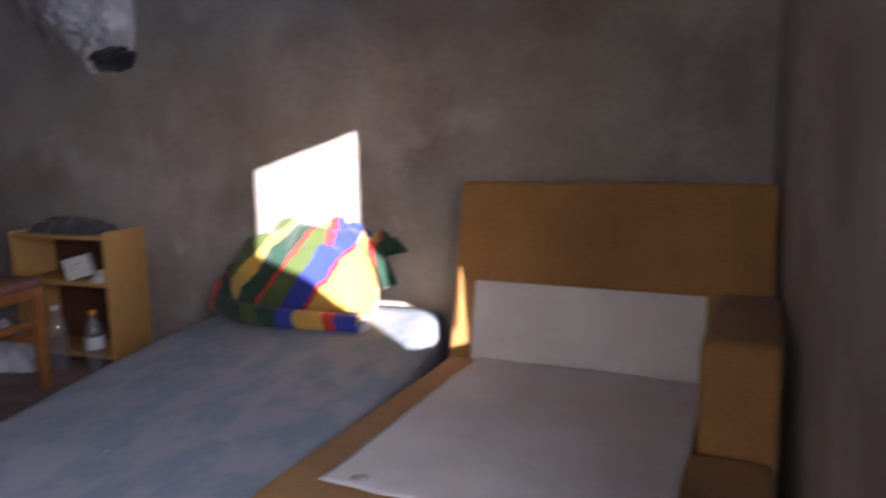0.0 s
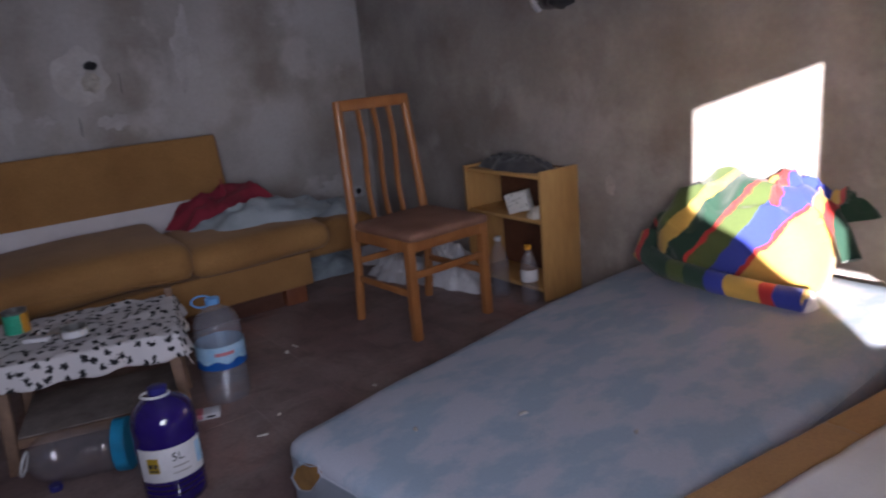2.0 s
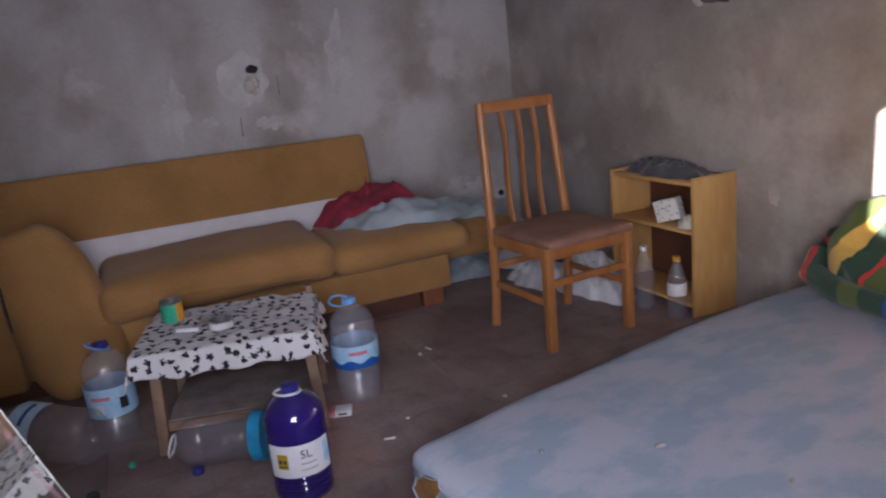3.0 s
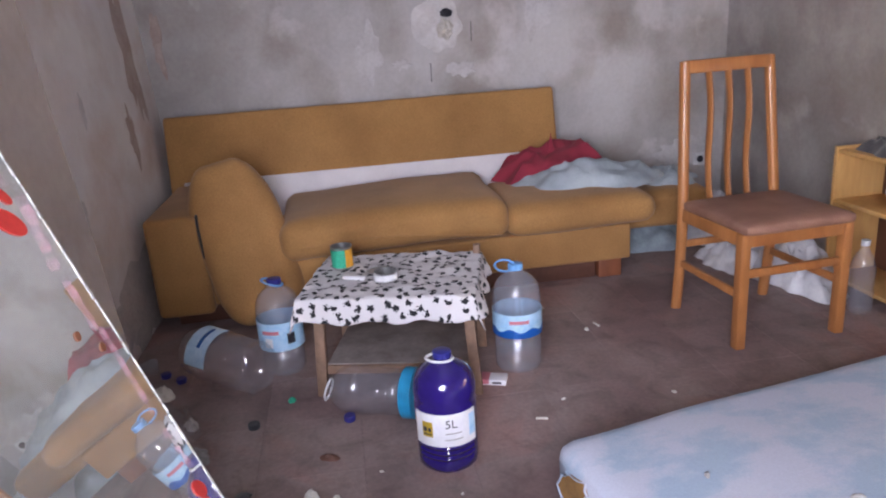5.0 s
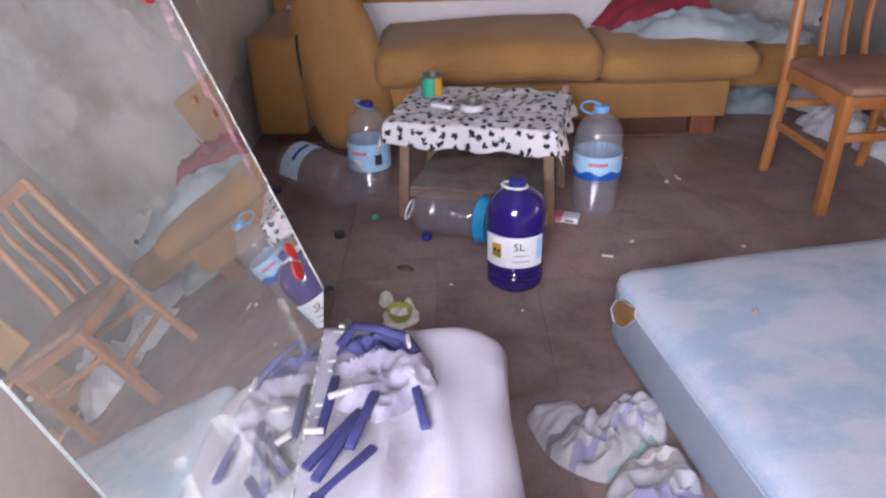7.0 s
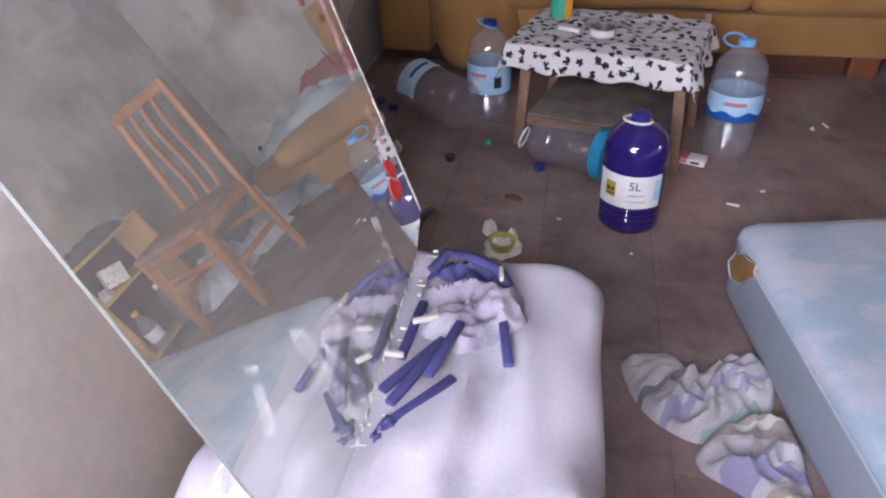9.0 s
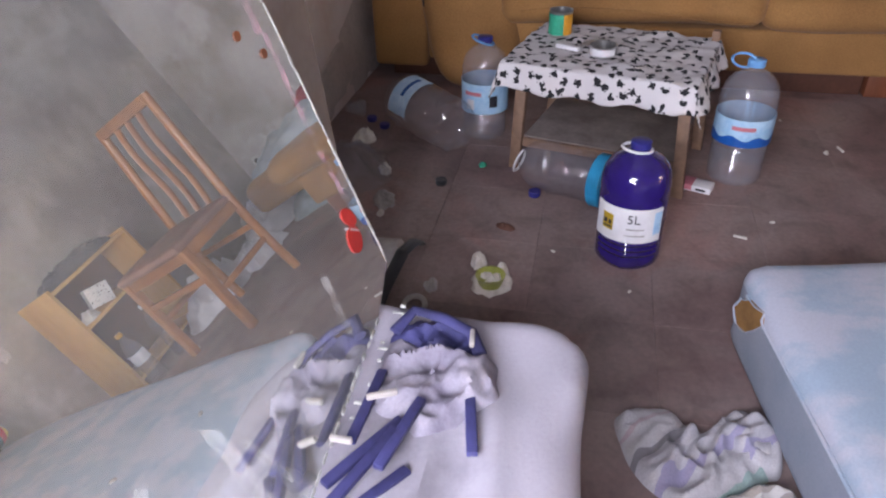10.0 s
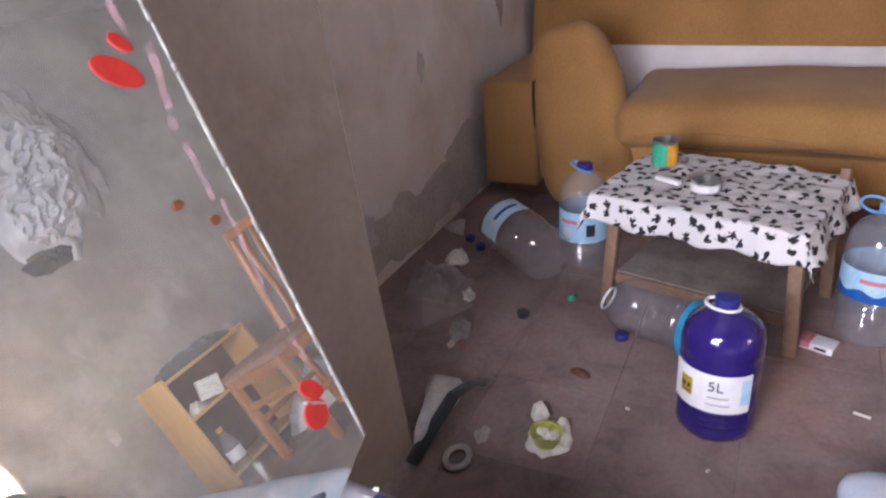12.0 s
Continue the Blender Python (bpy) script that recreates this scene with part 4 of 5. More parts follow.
part("base_disc", lathe([(0, -0.002), (0.078, -0.002), (0.079, 0.004), (0, 0.004)], 36), M_CYAN, bt, "cyan base")
# small clear bottles by the shelf
def small_bottle(at, h, r, cap, label):
    b = thing("small_bottle", at, label, "bottle", "small clear bottles")
    part("body", lathe([(0, 0.006), (r * 0.8, 0), (r, 0.01), (r, h * 0.3), (r * 0.9, h * 0.36), (r, h * 0.42), (r, h * 0.62), (r * 0.8, h * 0.75), (r * 0.36, h * 0.88), (0.013, h * 0.92), (0.013, h * 0.95)], 28), M_PETBLUE, b)
    part("cap", lathe([(0.016, h * 0.93), (0.016, h), (0, h)], 18), cap, b)
    return b


small_bottle((1.605, 2.845, 0), 0.29, 0.045, M_WHITE, "clear plastic bottle with a white cap by the shelf")
bt = small_bottle((1.79, 2.865, 0), 0.275, 0.040, M_ORANGE, "clear plastic bottle with a yellow cap by the shelf")
lb = part("label", arc_wrap(0.041, 0.11, 0.165, -120, 60, 18), M_LABEL, bt, "white label")

# ---- bags and litter ----
solo("rubbish_bag", heap(0.19, 0.15, 0.13, 7.0, ridge=0.045, freq=12), M_BAG, (0.92, 2.73, 0), "crumpled white plastic bag on the floor", "bag", "rubbish bags")
solo("rubbish_bag", heap(0.24, 0.14, 0.20, 12.0, ridge=0.05, freq=11), M_BAG, (1.24, 2.83, 0), "crumpled white plastic bag beside the shelf unit", "bag", "rubbish bags")
solo("rubbish_bag", heap(0.30, 0.20, 0.24, 15.0, ridge=0.05, freq=9), M_BAG, (0.42, 2.88, 0), "pile of white plastic bags in the corner", "bag", "rubbish bags")
solo("plastic_scrap", heap(0.17, 0.12, 0.09, 21.0, ridge=0.04, freq=14), M_PET, (1.83, 0.275, 0), "crushed clear plastic bottle on the floor by the wall", "plastic")
solo("paper_scrap", heap(0.05, 0.04, 0.03, 22.0, 22, 9, ridge=0.02, freq=30), M_PAPER, (1.58, 0.23, 0), "crumpled white paper on the floor", "paper", "paper scraps")
solo("paper_scrap", heap(0.035, 0.02, 0.02, 23.0, 20, 8, ridge=0.014, freq=40), M_PAPER, (1.81, 0.37, 0), "small crumpled paper on the floor", "paper", "paper scraps", 30)
solo("paper_scrap", heap(0.06, 0.035, 0.012, 24.0, 22, 8, ridge=0.01, freq=30), M_ASH, (2.0, 0.42, 0), "flat torn grey paper on the floor", "paper", "paper scraps", 20)
solo("paper_scrap", heap(0.02, 0.012, 0.008, 25.0, 14, 5, ridge=0.006, freq=60), M_PAPER, (2.08, 0.43, 0), "tiny torn paper on the floor", "paper", "paper scraps")
lid_prof = [(0, 0.0), (0.017, 0), (0.0185, 0.003), (0.0185, 0.016), (0.017, 0.018), (0, 0.018)]
for (x, y, m, w) in ((1.475, 0.275, M_NAVY, "navy"), (1.87, 0.571, M_BLACK, "black"), (1.90, 0.87, M_NAVY, "navy"), (1.42, 0.21, M_NAVY, "navy")):
    solo("screw_stopper", lathe(lid_prof, 22), m, (x, y, 0), w + " plastic bottle cap on the floor", "cap", "bottle caps")
solo("cut_bottle", lathe([(0, 0), (0.03, 0), (0.032, 0.01), (0.02, 0.05), (0.013, 0.07), (0, 0.07)], 20, pose(0, 0, 0.03, 80, 0, 30)), M_PETBLUE, (1.38, 0.17, 0.002), "cut-off bluish bottle neck on the floor", "bottle")
solo("sweet_wrapper", heap(0.022, 0.013, 0.008, 26.0, 16, 5, ridge=0.006, freq=50), M_GREEN, (1.72, 0.68, 0), "small green and white wrapper on the floor", "wrapper")
solo("dry_leaf", heap(0.03, 0.014, 0.01, 27.0, 16, 5, ridge=0.008, freq=50), M_DARKWOOD, (2.10, 0.807, 0), "curled dark brown leaf on the floor", "leaf", "dry leaves", 70)
cg = thing("cigarette_packet", (1.775, 1.36, 0), "flattened red and white cigarette packet on the floor", "packet", "", 70)
part("box", boxed((-0.045, -0.028, 0), (0.045, 0.028, 0.020), 0.002), M_LABEL, cg)
part("print", boxed((-0.046, -0.029, 0.004), (-0.012, 0.029, 0.0212), 0.001), M_PINKINK, cg, "red end of the packet")
part("print", boxed((0.0, -0.0292, 0.006), (0.03, -0.02, 0.0135), 0.001), M_INK, cg)
for k, (x, y, a) in enumerate(((1.43, 1.85, 15), (1.30, 1.55, 40), (2.05, 1.45, 75))):
    solo("cigarette_end", tube([(-0.018, 0, 0.004), (0.018, 0, 0.004)], 0.0038, 8), M_PAPER, (x, y, 0), "cigarette end on the floor", "cigarette end", "cigarette ends", a)
for k, (x, y, s) in enumerate(((1.46, 1.80, 0.014), (1.70, 2.68, 0.022), (2.2, 0.95, 0.007), (1.95, 1.55, 0.008), (2.35, 1.15, 0.006), (1.2, 1.7, 0.009), (2.0, 1.9, 0.01))):
    solo("paper_scrap", heap(s, s * 0.6, s * 0.5, 40.0 + k, 14, 5, ridge=s * 0.4, freq=50), M_PAPER, (x, y, 0), "tiny scrap of white paper on the floor", "paper", "paper scraps", 35 * k)
solo("flat_rag", heap(0.07, 0.05, 0.03, 29.0, 24, 8, ridge=0.01, freq=20), M_PAPER, (2.27, 1.86, 0), "beige rag sticking out under the mattress", "rag")
pot = thing("yogurt_pot", (2.39, 0.806, 0.012), "yellow-green plastic pot on a crumpled napkin", "pot")
part("pot", lathe([(0, 0), (0.030, 0), (0.036, 0.026), (0.038, 0.028), (0.034, 0.027), (0.029, 0.006), (0, 0.006)], 26), M_LIME, pot)
part("napkin", heap(0.06, 0.05, 0.02, 31.0, 30, 10, ridge=0.02, freq=28), M_PAPER, pot, "crumpled white napkin").location = (-0.02, 0.005, -0.012)
part("napkin", heap(0.026, 0.02, 0.035, 33.0, 18, 7, ridge=0.015, freq=40), M_PAPER, pot).location = (-0.095, -0.045, -0.012)
part("napkin", heap(0.028, 0.02, 0.03, 34.0, 18, 7, ridge=0.015, freq=40), M_PAPER, pot).location = (-0.06, 0.02, -0.012)

jug = thing("plastic_jug", (2.40, 0.54, 0), "torn dirty white plastic jug lying against the wall pier", "jug", "", 6)
def torn_shape(v):
    k = 0.55 - 3.2 * v.x
    return Vector((v.x, v.y * k - 0.012, v.z * (0.75 - 1.2 * v.x)))


bm = pillowed((-0.11, -0.05, 0.0), (0.11, 0.05, 0.075), 0.022, 12, 0.008, 12, 4, None, 0.1, torn_shape)
part("body", bm, M_DIRTY, jug)
part("handle", tube([(0.115 + 0.036 * math.cos(a), 0.085 + 0.026 * math.sin(a), 0.010) for a in [2 * math.pi * k / 16 for k in range(17)]], 0.007, 8), M_DIRTY, jug)
part("flap", heap(0.03, 0.018, 0.012, 37.0, 18, 6, ridge=0.01, freq=30), M_DIRTY, jug).location = (0.02, 0.115, 0)
solo("webbing_belt", tube([(2.56, 0.55, 0.012), (2.48, 0.555, 0.03), (2.40, 0.585, 0.09), (2.33, 0.60, 0.08), (2.25, 0.59, 0.02)], 0.018, 8, None, 0.35), M_BLACK, (0, 0, 0), "black webbing strap on the floor by the pier", "webbing_belt")

# ---- mirror ----
mir = thing("mirror", (2.955, 0.7326, 0.428), "tall unframed mirror leaning on the wall, dusty with red stickers", "mirror")
mir.matrix_world = pose(2.955, 0.7326, 0.428, 17.5, 0, -0.1) @ Matrix.Rotation(radians(3.9), 4, "Y")
MW, MH = 0.640, 1.10
bm = bmesh.new()
outline = [(0.10, 0.0), (MW, 0.0), (MW, MH), (0.0, MH), (0.0, 0.030)]
f = [bm.verts.new((x, 0, z)) for x, z in outline]
g = [bm.verts.new((x, -0.004, z)) for x, z in outline]
bm.faces.new(f)
bm.faces.new(g).material_index = 1
for k in range(5):
    bm.faces.new((f[k], f[(k + 1) % 5], g[(k + 1) % 5], g[k])).material_index = 1
glass = part("glass", bm, M_MIRROR, mir, "", False)
glass.data.materials.append(M_DARKEDGE)
bm = bmesh.new()
z = 0.03
while z < MH - 0.05:
    step = random.choice((0.012, 0.02, 0.035, 0.05, 0.07))
    box(bm, (-0.002, -0.005, z), (0.0015 + 0.003 * random.random(), 0.0012, z + step - 0.002 * random.random()), 0.001, 1)
    z += step
part("edge", bm, M_EDGE, glass, "chipped pale edge of the glass")
bm = bmesh.new()
for k in range(22):
    x = 0.10 + 0.53 * k / 22
    box(bm, (x, -0.004, -0.003), (x + 0.010 + 0.012 * random.random(), 0.0012, 0.002 + 0.003 * random.random()), 0.001, 1)
part("edge", bm, M_EDGE, glass, "chipped lower edge of the glass")


def petal(cx, cz, w, h, turn):
    bm = bmesh.new()
    m = pose(cx, 0.0006, cz, 0, turn, 0)
    lathe([(0, 0), (1, 0), (1, 0.001), (0, 0.001)], 24, m @ pose(0, 0, 0, -90, 0, 0) @ Matrix.Diagonal((w, h, 1, 1)), bm, lambda a, z: 1 - 0.18 * math.sin(a))
    return bm


for cx, cz, w, h, turn in ((0.062, 0.114, 0.022, 0.020, -40), (0.050, 0.146, 0.022, 0.012, -48), (0.078, 0.586, 0.031, 0.015, -36), (0.056, 0.614, 0.015, 0.008, -48)):
    part("sticker", petal(cx, cz, w, h, turn), M_RED, glass, "red petal-shaped sticker")
part("sticker", petal(0.055, 0.130, 0.021, 0.0022, -40), M_LINING, glass, "pale gap between the petals")


def streak(x0, z0, x1, z1, r, material, label):
    pts = [(x0 + (x1 - x0) * k / 8 + 0.0015 * math.sin(k * 2), 0.0008, z0 + (z1 - z0) * k / 8) for k in range(9)]
    part("paint_streak", tube(pts, r, 6, None, 0.06), material, glass, label)


for x0, z0, x1, z1, r in ((0.031, 0.176, 0.039, 0.251, 0.003), (0.039, 0.277, 0.031, 0.418, 0.003), (0.042, 0.42, 0.040, 0.495, 0.004), (0.044, 0.51, 0.018, 0.605, 0.006), (0.040, 0.62, 0.046, 0.82, 0.005)):
    streak(x0, z0, x1, z1, r, M_SMEAR, "faded pink paint streak")
for x0, z0, x1, z1, r in ((0.171, 0.138, 0.180, 0.045, 0.005), (0.456, 0.185, 0.452, 0.02, 0.011), (0.428, 0.13, 0.405, 0.03, 0.006), (0.545, 0.22, 0.575, 0.15, 0.006)):
    streak(x0, z0, x1, z1, r, M_WHITESMEAR, "whitish wiped smear")
for cx, cz in ((0.092, 0.436), (0.055, 0.399)):
    part("spot", petal(cx, cz, 0.007, 0.006, 0), M_REDWOOD, glass)
solo("wooden_board", boxed((2.99, 0.0, 0.0), (3.42, 0.020, 0.62), 0.004), M_REDWOOD, (0, 0.522, 0), "red-brown wooden board standing behind the mirror", "board")

# ---- divan ----
div = thing("divan", (2.985, 0.545, 0), "low divan covered with a stained lilac-white sheet", "bed")


def pad_shape(v):
    dx, dy = v.x - 0.085, v.y - 0.411
    if dx < 0 < dy:
        reach = max(-dx, dy)
        d = Vector((dx, dy)).normalized() * reach
        v.x, v.y = 0.085 + d.x, 0.411 + d.y
    v.y += 0.003 * math.sin(v.x * 17 + 1.0) * max(0.0, (v.y - 0.3) / 0.2)
    v.z += 0.012 * noise.noise(Vector((v.x * 9, v.y * 9, 2))) * (v.z > 0.3) + 0.020 * (1 - 2 * abs(noise.noise(Vector((v.x * 4, v.y * 13, 9))))) * (v.z > 0.37) * max(0.2, min(1.0, (v.x - 0.1) * 3))
    return v


part("sheet", pillowed((0, 0, 0.2), (0.63, 0.496, 0.394), 0.024, 40, 0.004, 5, 0, None, 0.2, pad_shape), M_SHEET, div)
part("base", boxed((0.03, 0.03, 0), (0.60, 0.45, 0.22), 0.01), M_DARKWOOD, div)
z0 = 0.398
bdl = solo("garment", heap(0.10, 0.085, 0.03, 51.0, 60, 22, power=3, ridge=0.022, freq=15), M_LILAC, (3.145, 0.835, z0 - 0.004), "crumpled lilac garment on the divan", "garment")
solo("cloth_strip", tube([(3.075, 0.765, z0 + 0.02), (3.035, 0.785, z0 + 0.03), (3.045, 0.83, z0 + 0.03), (3.065, 0.875, z0 + 0.025), (3.10, 0.893, z0 + 0.018)], 0.010, 10, None, 0.6), M_BLUECLOTH, (0, 0, 0), "twisted blue cloth strip on the divan", "cloth")
solo("garment", heap(0.045, 0.06, 0.022, 58.0, 30, 10, power=3, ridge=0.02, freq=20), M_BLUECLOTH, (3.06, 0.825, z0 - 0.004), "crumpled dark blue cloth on the divan", "garment")
def slat(x0, y0, x1, y1, w, m, name, label, lift):
    d = Vector((x1 - x0, y1 - y0, 0))
    bm = boxed((0, -w, 0), (d.length, w, 0.009), 0.002)
    ob = solo(name, bm, m, (x0, y0, z0 + lift), label, "slat", "loose plastic slats", math.degrees(math.atan2(d.y, d.x)))
    return ob


for k, (x0, y0, x1, y1) in enumerate(((3.145, 0.766, 3.275, 0.760), (3.233, 0.815, 3.345, 0.752), (3.201, 0.834, 3.316, 0.808), (3.301, 0.840, 3.40, 0.768), (3.150, 0.887, 3.272, 0.911), (3.255, 0.814, 3.373, 0.770))):
    slat(x0, y0, x1, y1, 0.007, M_ROD, "plastic_strip", "dark blue plastic slat on the divan", 0.004 + 0.007 * (k % 3))
for x0, y0, x1, y1 in ((3.218, 0.766, 3.201, 0.802), (3.289, 0.742, 3.290, 0.770), (3.066, 0.877, 3.098, 0.881)):
    slat(x0, y0, x1, y1, 0.0034, M_DIRTY, "plastic_strip", "short white plastic slat on the divan", 0.026)
solo("plastic_tangle", heap(0.035, 0.022, 0.016, 53.0, 30, 10, ridge=0.012, freq=50), M_ROD, (3.40, 0.775, z0 - 0.004), "tangle of broken dark blue plastic on the divan", "plastic")
solo("garment", heap(0.08, 0.045, 0.04, 55.0, 30, 10, ridge=0.02, freq=14), M_TOWEL, (3.48, 0.625, z0 - 0.01), "striped white garment tucked behind the mirror", "garment")
bm = bmesh.new()
for k in range(26):
    x = 2.99 + 0.5 * k / 26 + 0.02 * random.random()
    s = 0.002 + 0.003 * random.random()
    box(bm, (x, 0.742 + 0.02 * random.random(), z0), (x + s, 0.748 + 0.03 * random.random(), z0 + s), 0.0008, 1)
tagged(part("glass_splinters", bm, M_EDGE), "pale glass splinters along the foot of the mirror", "splinters", "", "stuff")

# ---- towel on the floor ----
def draped(outline, h, seed, way, ridge=0.02, freq=26.0, n=96, rings=30):
    """A flat crumpled cloth with the given outline round its middle and long folds across the direction way."""
    bm = bmesh.new()
    m = len(outline)
    way = Vector((*way, 0)).normalized()

    def edge(t):
        k = int(t) % m
        p0, p1, p2, p3 = (Vector(outline[(k + d) % m]) for d in (-1, 0, 1, 2))
        q = t - int(t)
        return 0.5 * (2 * p1 + (p2 - p0) * q + (2 * p0 - 5 * p1 + 4 * p2 - p3) * q * q + (3 * p1 - p0 - 3 * p2 + p3) * q ** 3)

    last = [bm.verts.new((0, 0, h))]
    for i in range(1, rings + 1):
        t = i / rings
        ring = []
        for k in range(n):
            e = edge(m * k / n)
            p = Vector((e.x * t, e.y * t, 0))
            warp = noise.noise(p * 9 + Vector((seed, 0, 0)))
            wave = math.sin(p.dot(way) * freq * 2 + 5.0 * warp + seed)
            crease = 1 - 2 * abs(noise.noise(p * 20 + Vector((0, seed, 0))))
            body = (1 - t ** 5) * (0.7 + 0.6 * noise.noise(p * 7 + Vector((seed, seed, 1))))
            z = h * body + ridge * (0.8 * max(0.0, wave) ** 1.5 + 0.7 * crease) * (1 - t ** 9)
            ring.append(bm.verts.new((p.x, p.y, max(0.004, z) if i < rings else 0.0)))
        for k in range(n):
            bm.faces.new(list(dict.fromkeys([last[k % len(last)], last[(k + 1) % len(last)], ring[(k + 1) % n], ring[k]])))
        last = ring
    bm.faces.new(last)
    return bm


tw = thing("towel", (2.86, 1.26, 0), "crumpled striped towel on the floor beside the mattress", "towel")
part("cloth", draped([(-0.08, -0.14), (0.0, -0.13), (0.06, -0.105), (0.105, -0.06), (0.13, 0.0), (0.10, 0.06), (0.05, 0.11), (0.0, 0.15), (-0.09, 0.155), (-0.135, 0.10), (-0.065, 0.035), (-0.065, 0.0), (-0.115, -0.055)], 0.028, 61.0, (0.6, 0.5), 0.026, 30), M_TOWEL, tw)
fold = part("fold", draped([(-0.05, -0.08), (0.01, -0.092), (0.05, -0.04), (0.075, 0.0), (0.125, 0.05), (0.11, 0.095), (0.0, 0.10), (-0.11, 0.09), (-0.13, 0.02)], 0.035, 63.0, (0.9, 0.35), 0.024, 34), M_TOWELBAND, tw, "lavender and beige striped end")
fold.location = (0.18, 0.085, 0)
fold = part("fold", draped([(-0.06, -0.03), (0.0, -0.05), (0.06, -0.02), (0.07, 0.04), (0.0, 0.06), (-0.06, 0.04)], 0.045, 64.0, (0.2, 0.9), 0.02, 40, 64, 20), M_TOWEL, tw)
fold.location = (-0.045, 0.105, 0)

# ---- on the walls ----
bag = thing("hanging_bag", (1.67, BY, 1.335), "shiny white plastic bag hanging on the wall from a nail", "bag")
up = Matrix.Translation((0, 0, 0.36)) @ Matrix.Rotation(radians(90), 4, "X")
bm = heap(0.25, 0.42, 0.10, 71.0, 72, 34, power=3, ridge=0.055, freq=13)
bm.transform(up)
for v in bm.verts:
    if v.co.z > 0.25:
        v.co.x -= 0.30 * (v.co.z - 0.25) * (v.co.x < 0.1)
part("sack", bm, M_BAG, bag)
bm = heap(0.13, 0.06, 0.07, 73.0, 30, 10, power=3, ridge=0.02, freq=16)
bm.transform(Matrix.Translation((0.09, -0.01, 0.0)) @ Matrix.Rotation(radians(90), 4, "X"))
part("lining", bm, M_BLACK, bag, "black cloth at its foot")
part("nail", tube([(0, 0.0, 0.76), (0, -0.05, 0.77)], 0.004, 6), M_TIN, bag)
gm = heap(0.12, 0.36, 0.06, 75.0, 40, 16, power=3, ridge=0.03, freq=9)
gm.transform(Matrix.Rotation(radians(90), 4, "X"))
solo("hanging_cloth", gm, mat("greyed_cloth", (0.34, 0.30, 0.30), 0.8, None, 8, 120, 0.3), (1.36, BY, 1.80), "greyish brown cloth hanging on the wall", "cloth")

so_ = thing("wall_socket", (0, 3.008, 0.318), "broken electric socket box in the plaster wall", "socket", "", -90)
part("box", boxed((-0.035, -0.012, -0.035), (0.035, 0.0, 0.035), 0.004), M_WHITE, so_)
part("hole", lathe([(0, 0.0), (0.02, 0.0), (0.02, 0.002), (0, 0.002)], 20, pose(0, -0.0125, 0, 90, 0, 0)), M_INK, so_, "dark hole")
so_.matrix_world = pose(0, 3.008, 0.318, 0, 0, 90)
br = thing("plaster_break", (0.0, 1.50, 1.18), "broken patch of white plaster with a dark hole", "plaster")
br.matrix_world = pose(0, 1.50, 1.18, 90, 0, 90)
part("plaster", heap(0.13, 0.14, 0.012, 81.0, 48, 16, power=2, ridge=0.008, freq=12, ragged=0.14), mat("fresh_plaster", (0.66, 0.64, 0.635), 0.9, (0.54, 0.515, 0.51), 8, 60, 0.4), br)
part("hole", heap(0.035, 0.022, 0.012, 83.0, 18, 5, ridge=0.008, freq=40), M_INK, br, "dark hole").location = (0.05, 0.05, 0.018)
part("flap", heap(0.045, 0.05, 0.03, 84.0, 24, 8, ridge=0.02, freq=26), M_PAPER, br, "loose flake of plaster").location = (0.04, -0.03, 0.012)
for y, z in ((1.45, 0.93), (1.68, 1.13)):
    solo("wire", tube([(0.004, 0, -0.05), (0.004, 0.002, 0.05)], 0.002, 5), M_INK, (0, y, z), "short black wire end on the wall", "wire", "wire ends")

def patch(wall, m, rx, rz, seed, material, rag=0.45):
    """A thin skin of plaster, flaked or fresh, on a wall."""
    bm = heap(rx, rz, 0.003, seed, 44, 8, power=6, ridge=0.0015, freq=14, ragged=rag)
    ob = part("plaster_patch", bm, material, wall)
    ob.matrix_world = m
    return ob


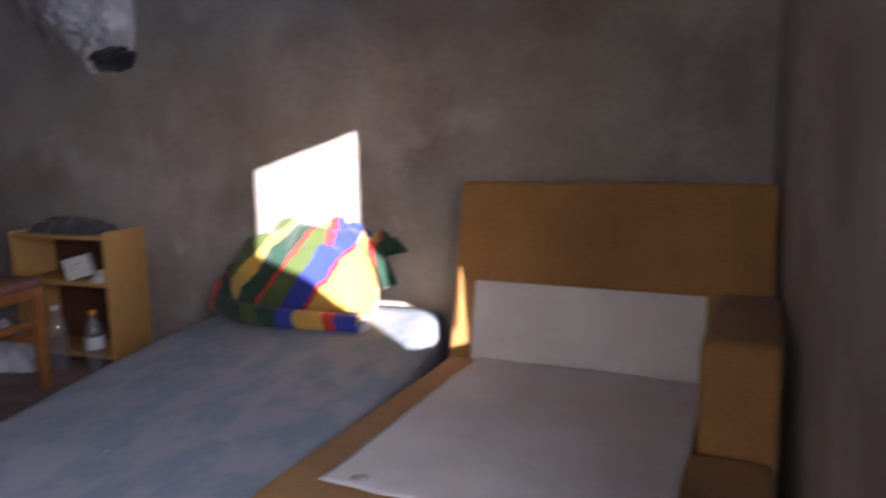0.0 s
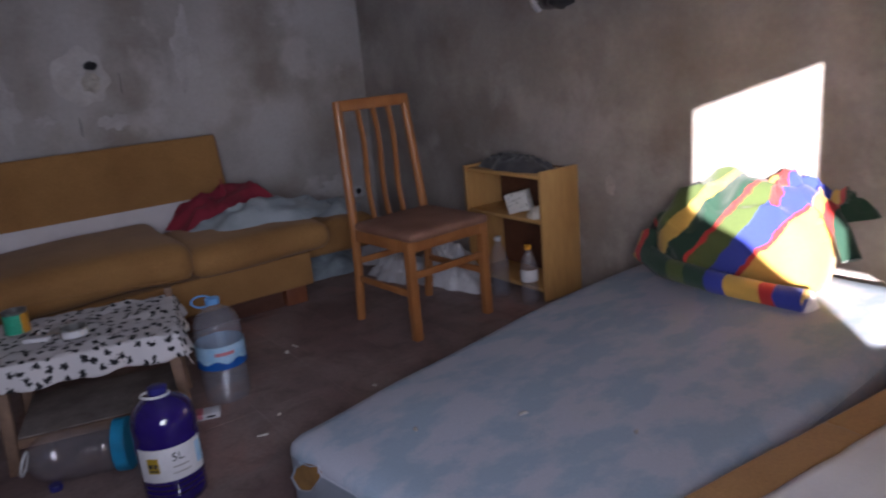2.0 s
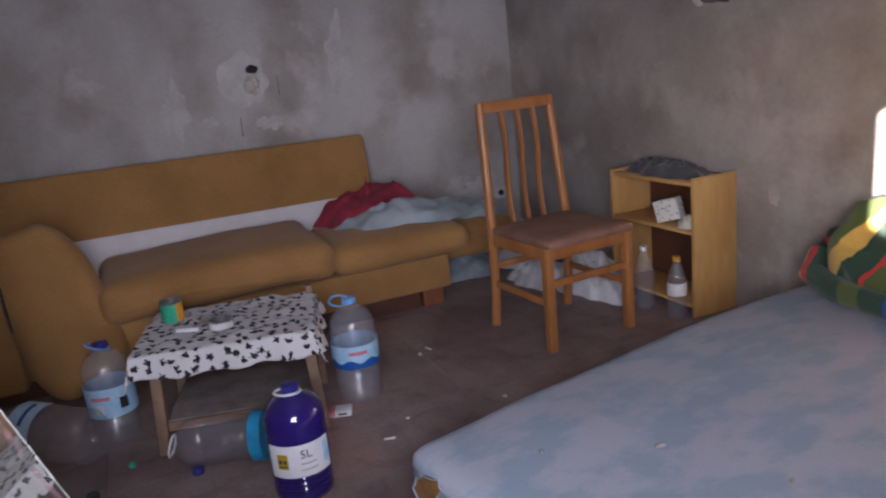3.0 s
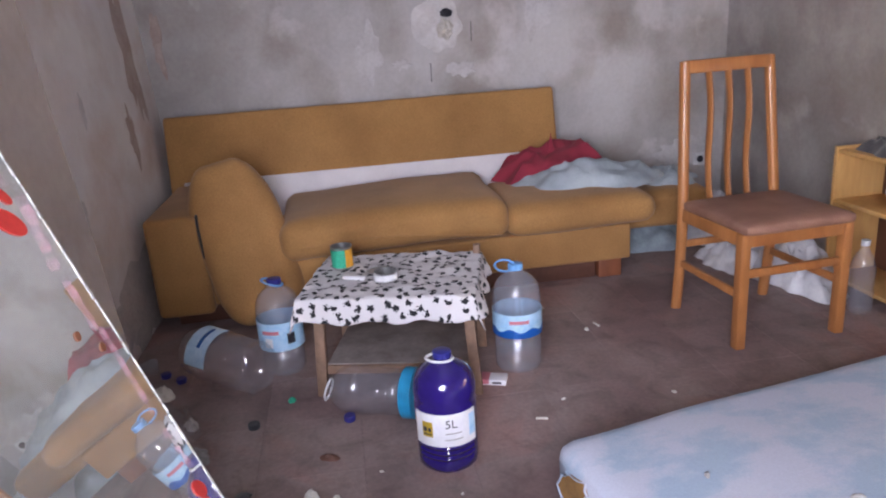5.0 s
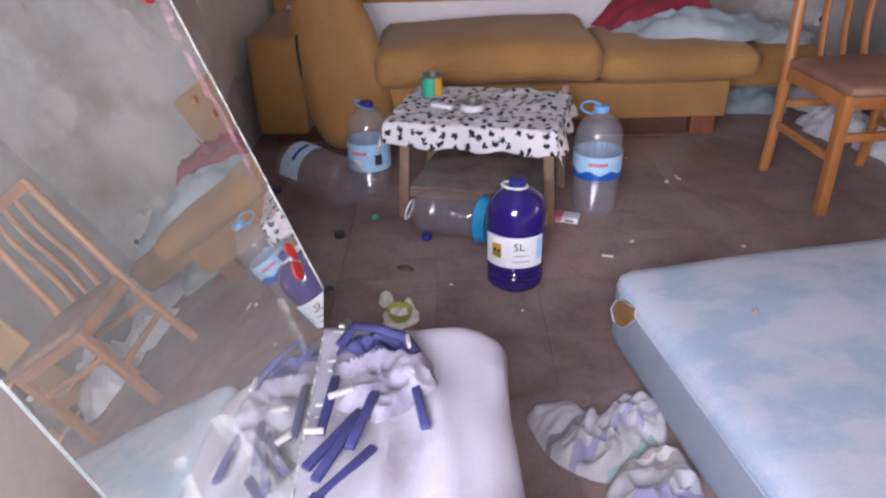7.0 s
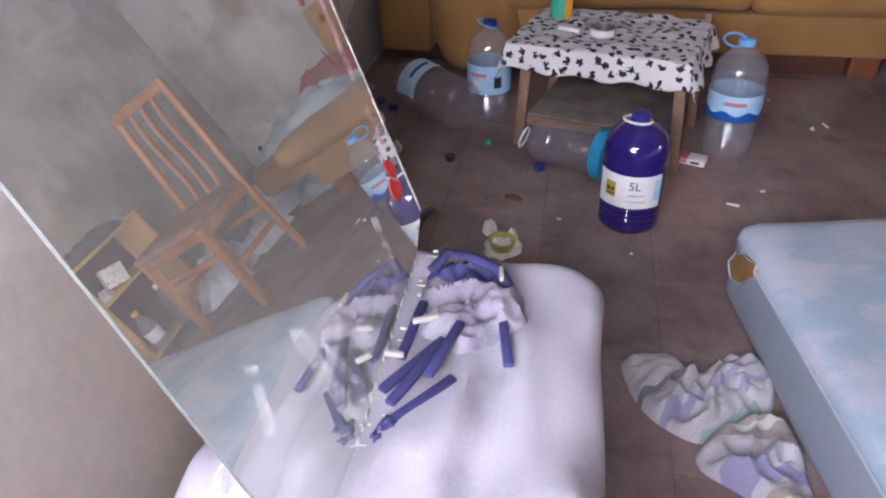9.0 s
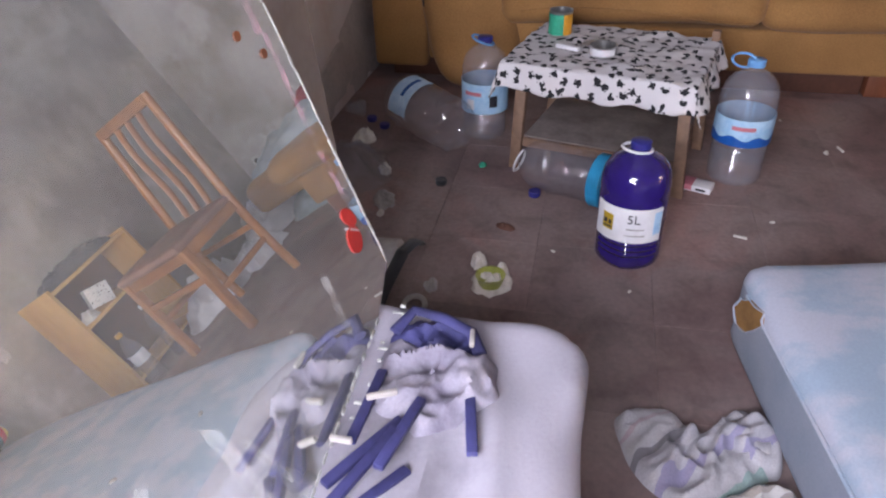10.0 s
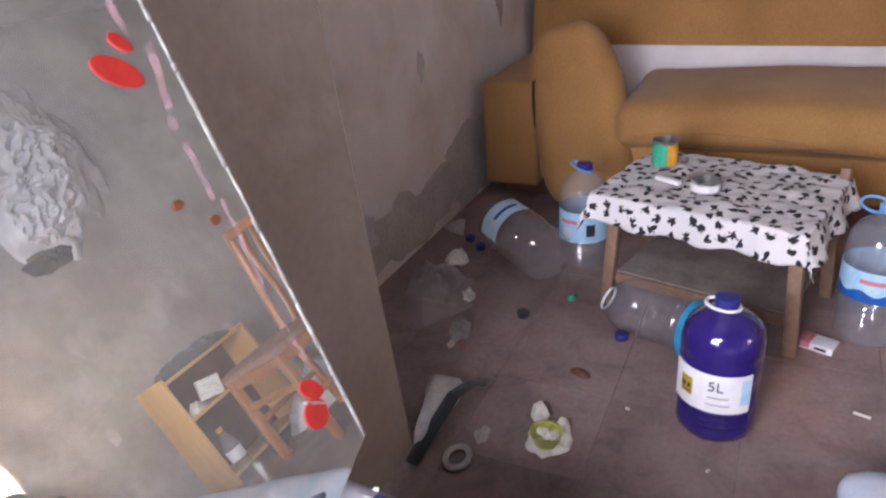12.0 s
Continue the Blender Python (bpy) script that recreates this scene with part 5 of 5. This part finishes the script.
M_BARE = mat("bare_brown_render", (0.46, 0.38, 0.34), 0.95, (0.38, 0.29, 0.25), 8, 60, 0.6)
M_FRESH = mat("white_filler", (0.58, 0.56, 0.565), 0.9, (0.46, 0.44, 0.44), 6, 60, 0.4, edge=(0.3, 0.6))
M_DAMP = mat("grey_damp_render", (0.50, 0.46, 0.44), 0.95, (0.41, 0.375, 0.36), 7, 60, 0.5)
on_west = lambda y, z, a=0: pose(0.0005, y, z, 90, 0, 90) @ pose(0, 0, 0, 0, 0, a)
on_south = lambda x, z, a=0: pose(x, 0.0585 - 0.05 * z, z, 87.1, 0, 180) @ pose(0, 0, 0, 0, 0, a)
for y, z, rx, rz, s, m in ((1.12, 1.06, 0.06, 0.14, 91.0, M_FRESH), (1.30, 0.98, 0.05, 0.03, 92.0, M_FRESH), (2.92, 0.36, 0.17, 0.09, 93.0, M_FRESH), (1.62, 0.94, 0.08, 0.04, 94.0, M_FRESH), (0.07, 1.18, 0.03, 0.14, 95.0, M_BARE), (2.05, 1.25, 0.07, 0.2, 96.0, M_FRESH)):
    patch(wall_w, on_west(y, z), rx, rz, s, m)
for x, z, rx, rz, s, m in ((0.32, 1.15, 0.10, 0.30, 101.0, M_BARE), (0.55, 0.78, 0.05, 0.12, 102.0, M_BARE), (1.88, 0.20, 0.09, 0.07, 103.0, M_FRESH), (1.55, 0.13, 0.45, 0.12, 104.0, M_DAMP), (0.95, 0.16, 0.30, 0.15, 105.0, M_DAMP), (1.35, 0.62, 0.03, 0.05, 106.0, M_FRESH), (1.1, 0.95, 0.02, 0.06, 107.0, M_FRESH)):
    patch(wall_s, on_south(x, z), rx, rz, s, m)
for x, z, rx, rz, s, m in ((2.03, 0.52, 0.03, 0.045, 111.0, M_DAMP),):
    patch(wall_n, pose(x, BY - 0.0005, z, 90, 0, 0), rx, rz, s, m, 0.2)

# ---- floor tiles ----
T = 0.30
tile_mesh = None
for j in range(-6, 11):
    for i in range(0, 16):
        x0, y0 = -0.015 + T * i - 0.30 + 0.085 + 0.0, 1.205 + T * (j - 4)
        if x0 > 4.4 or x0 < -0.25 or y0 > 3.14 or y0 < -1.78 or (y0 < -0.25 and x0 < 3.4):
            continue
        if tile_mesh is None:
            first = part("tile", boxed((0.0004, 0.0004, -0.02), (T - 0.0004, T - 0.0004, 0.0), 0.0005, 1), M_TILE, floor, "", False)
            tile_mesh = first.data
            first.location = (x0, y0, 0)
        else:
            ob = new("tile", tile_mesh)
            ob.parent = floor
            ob.location = (x0, y0, -0.0008 * random.random())
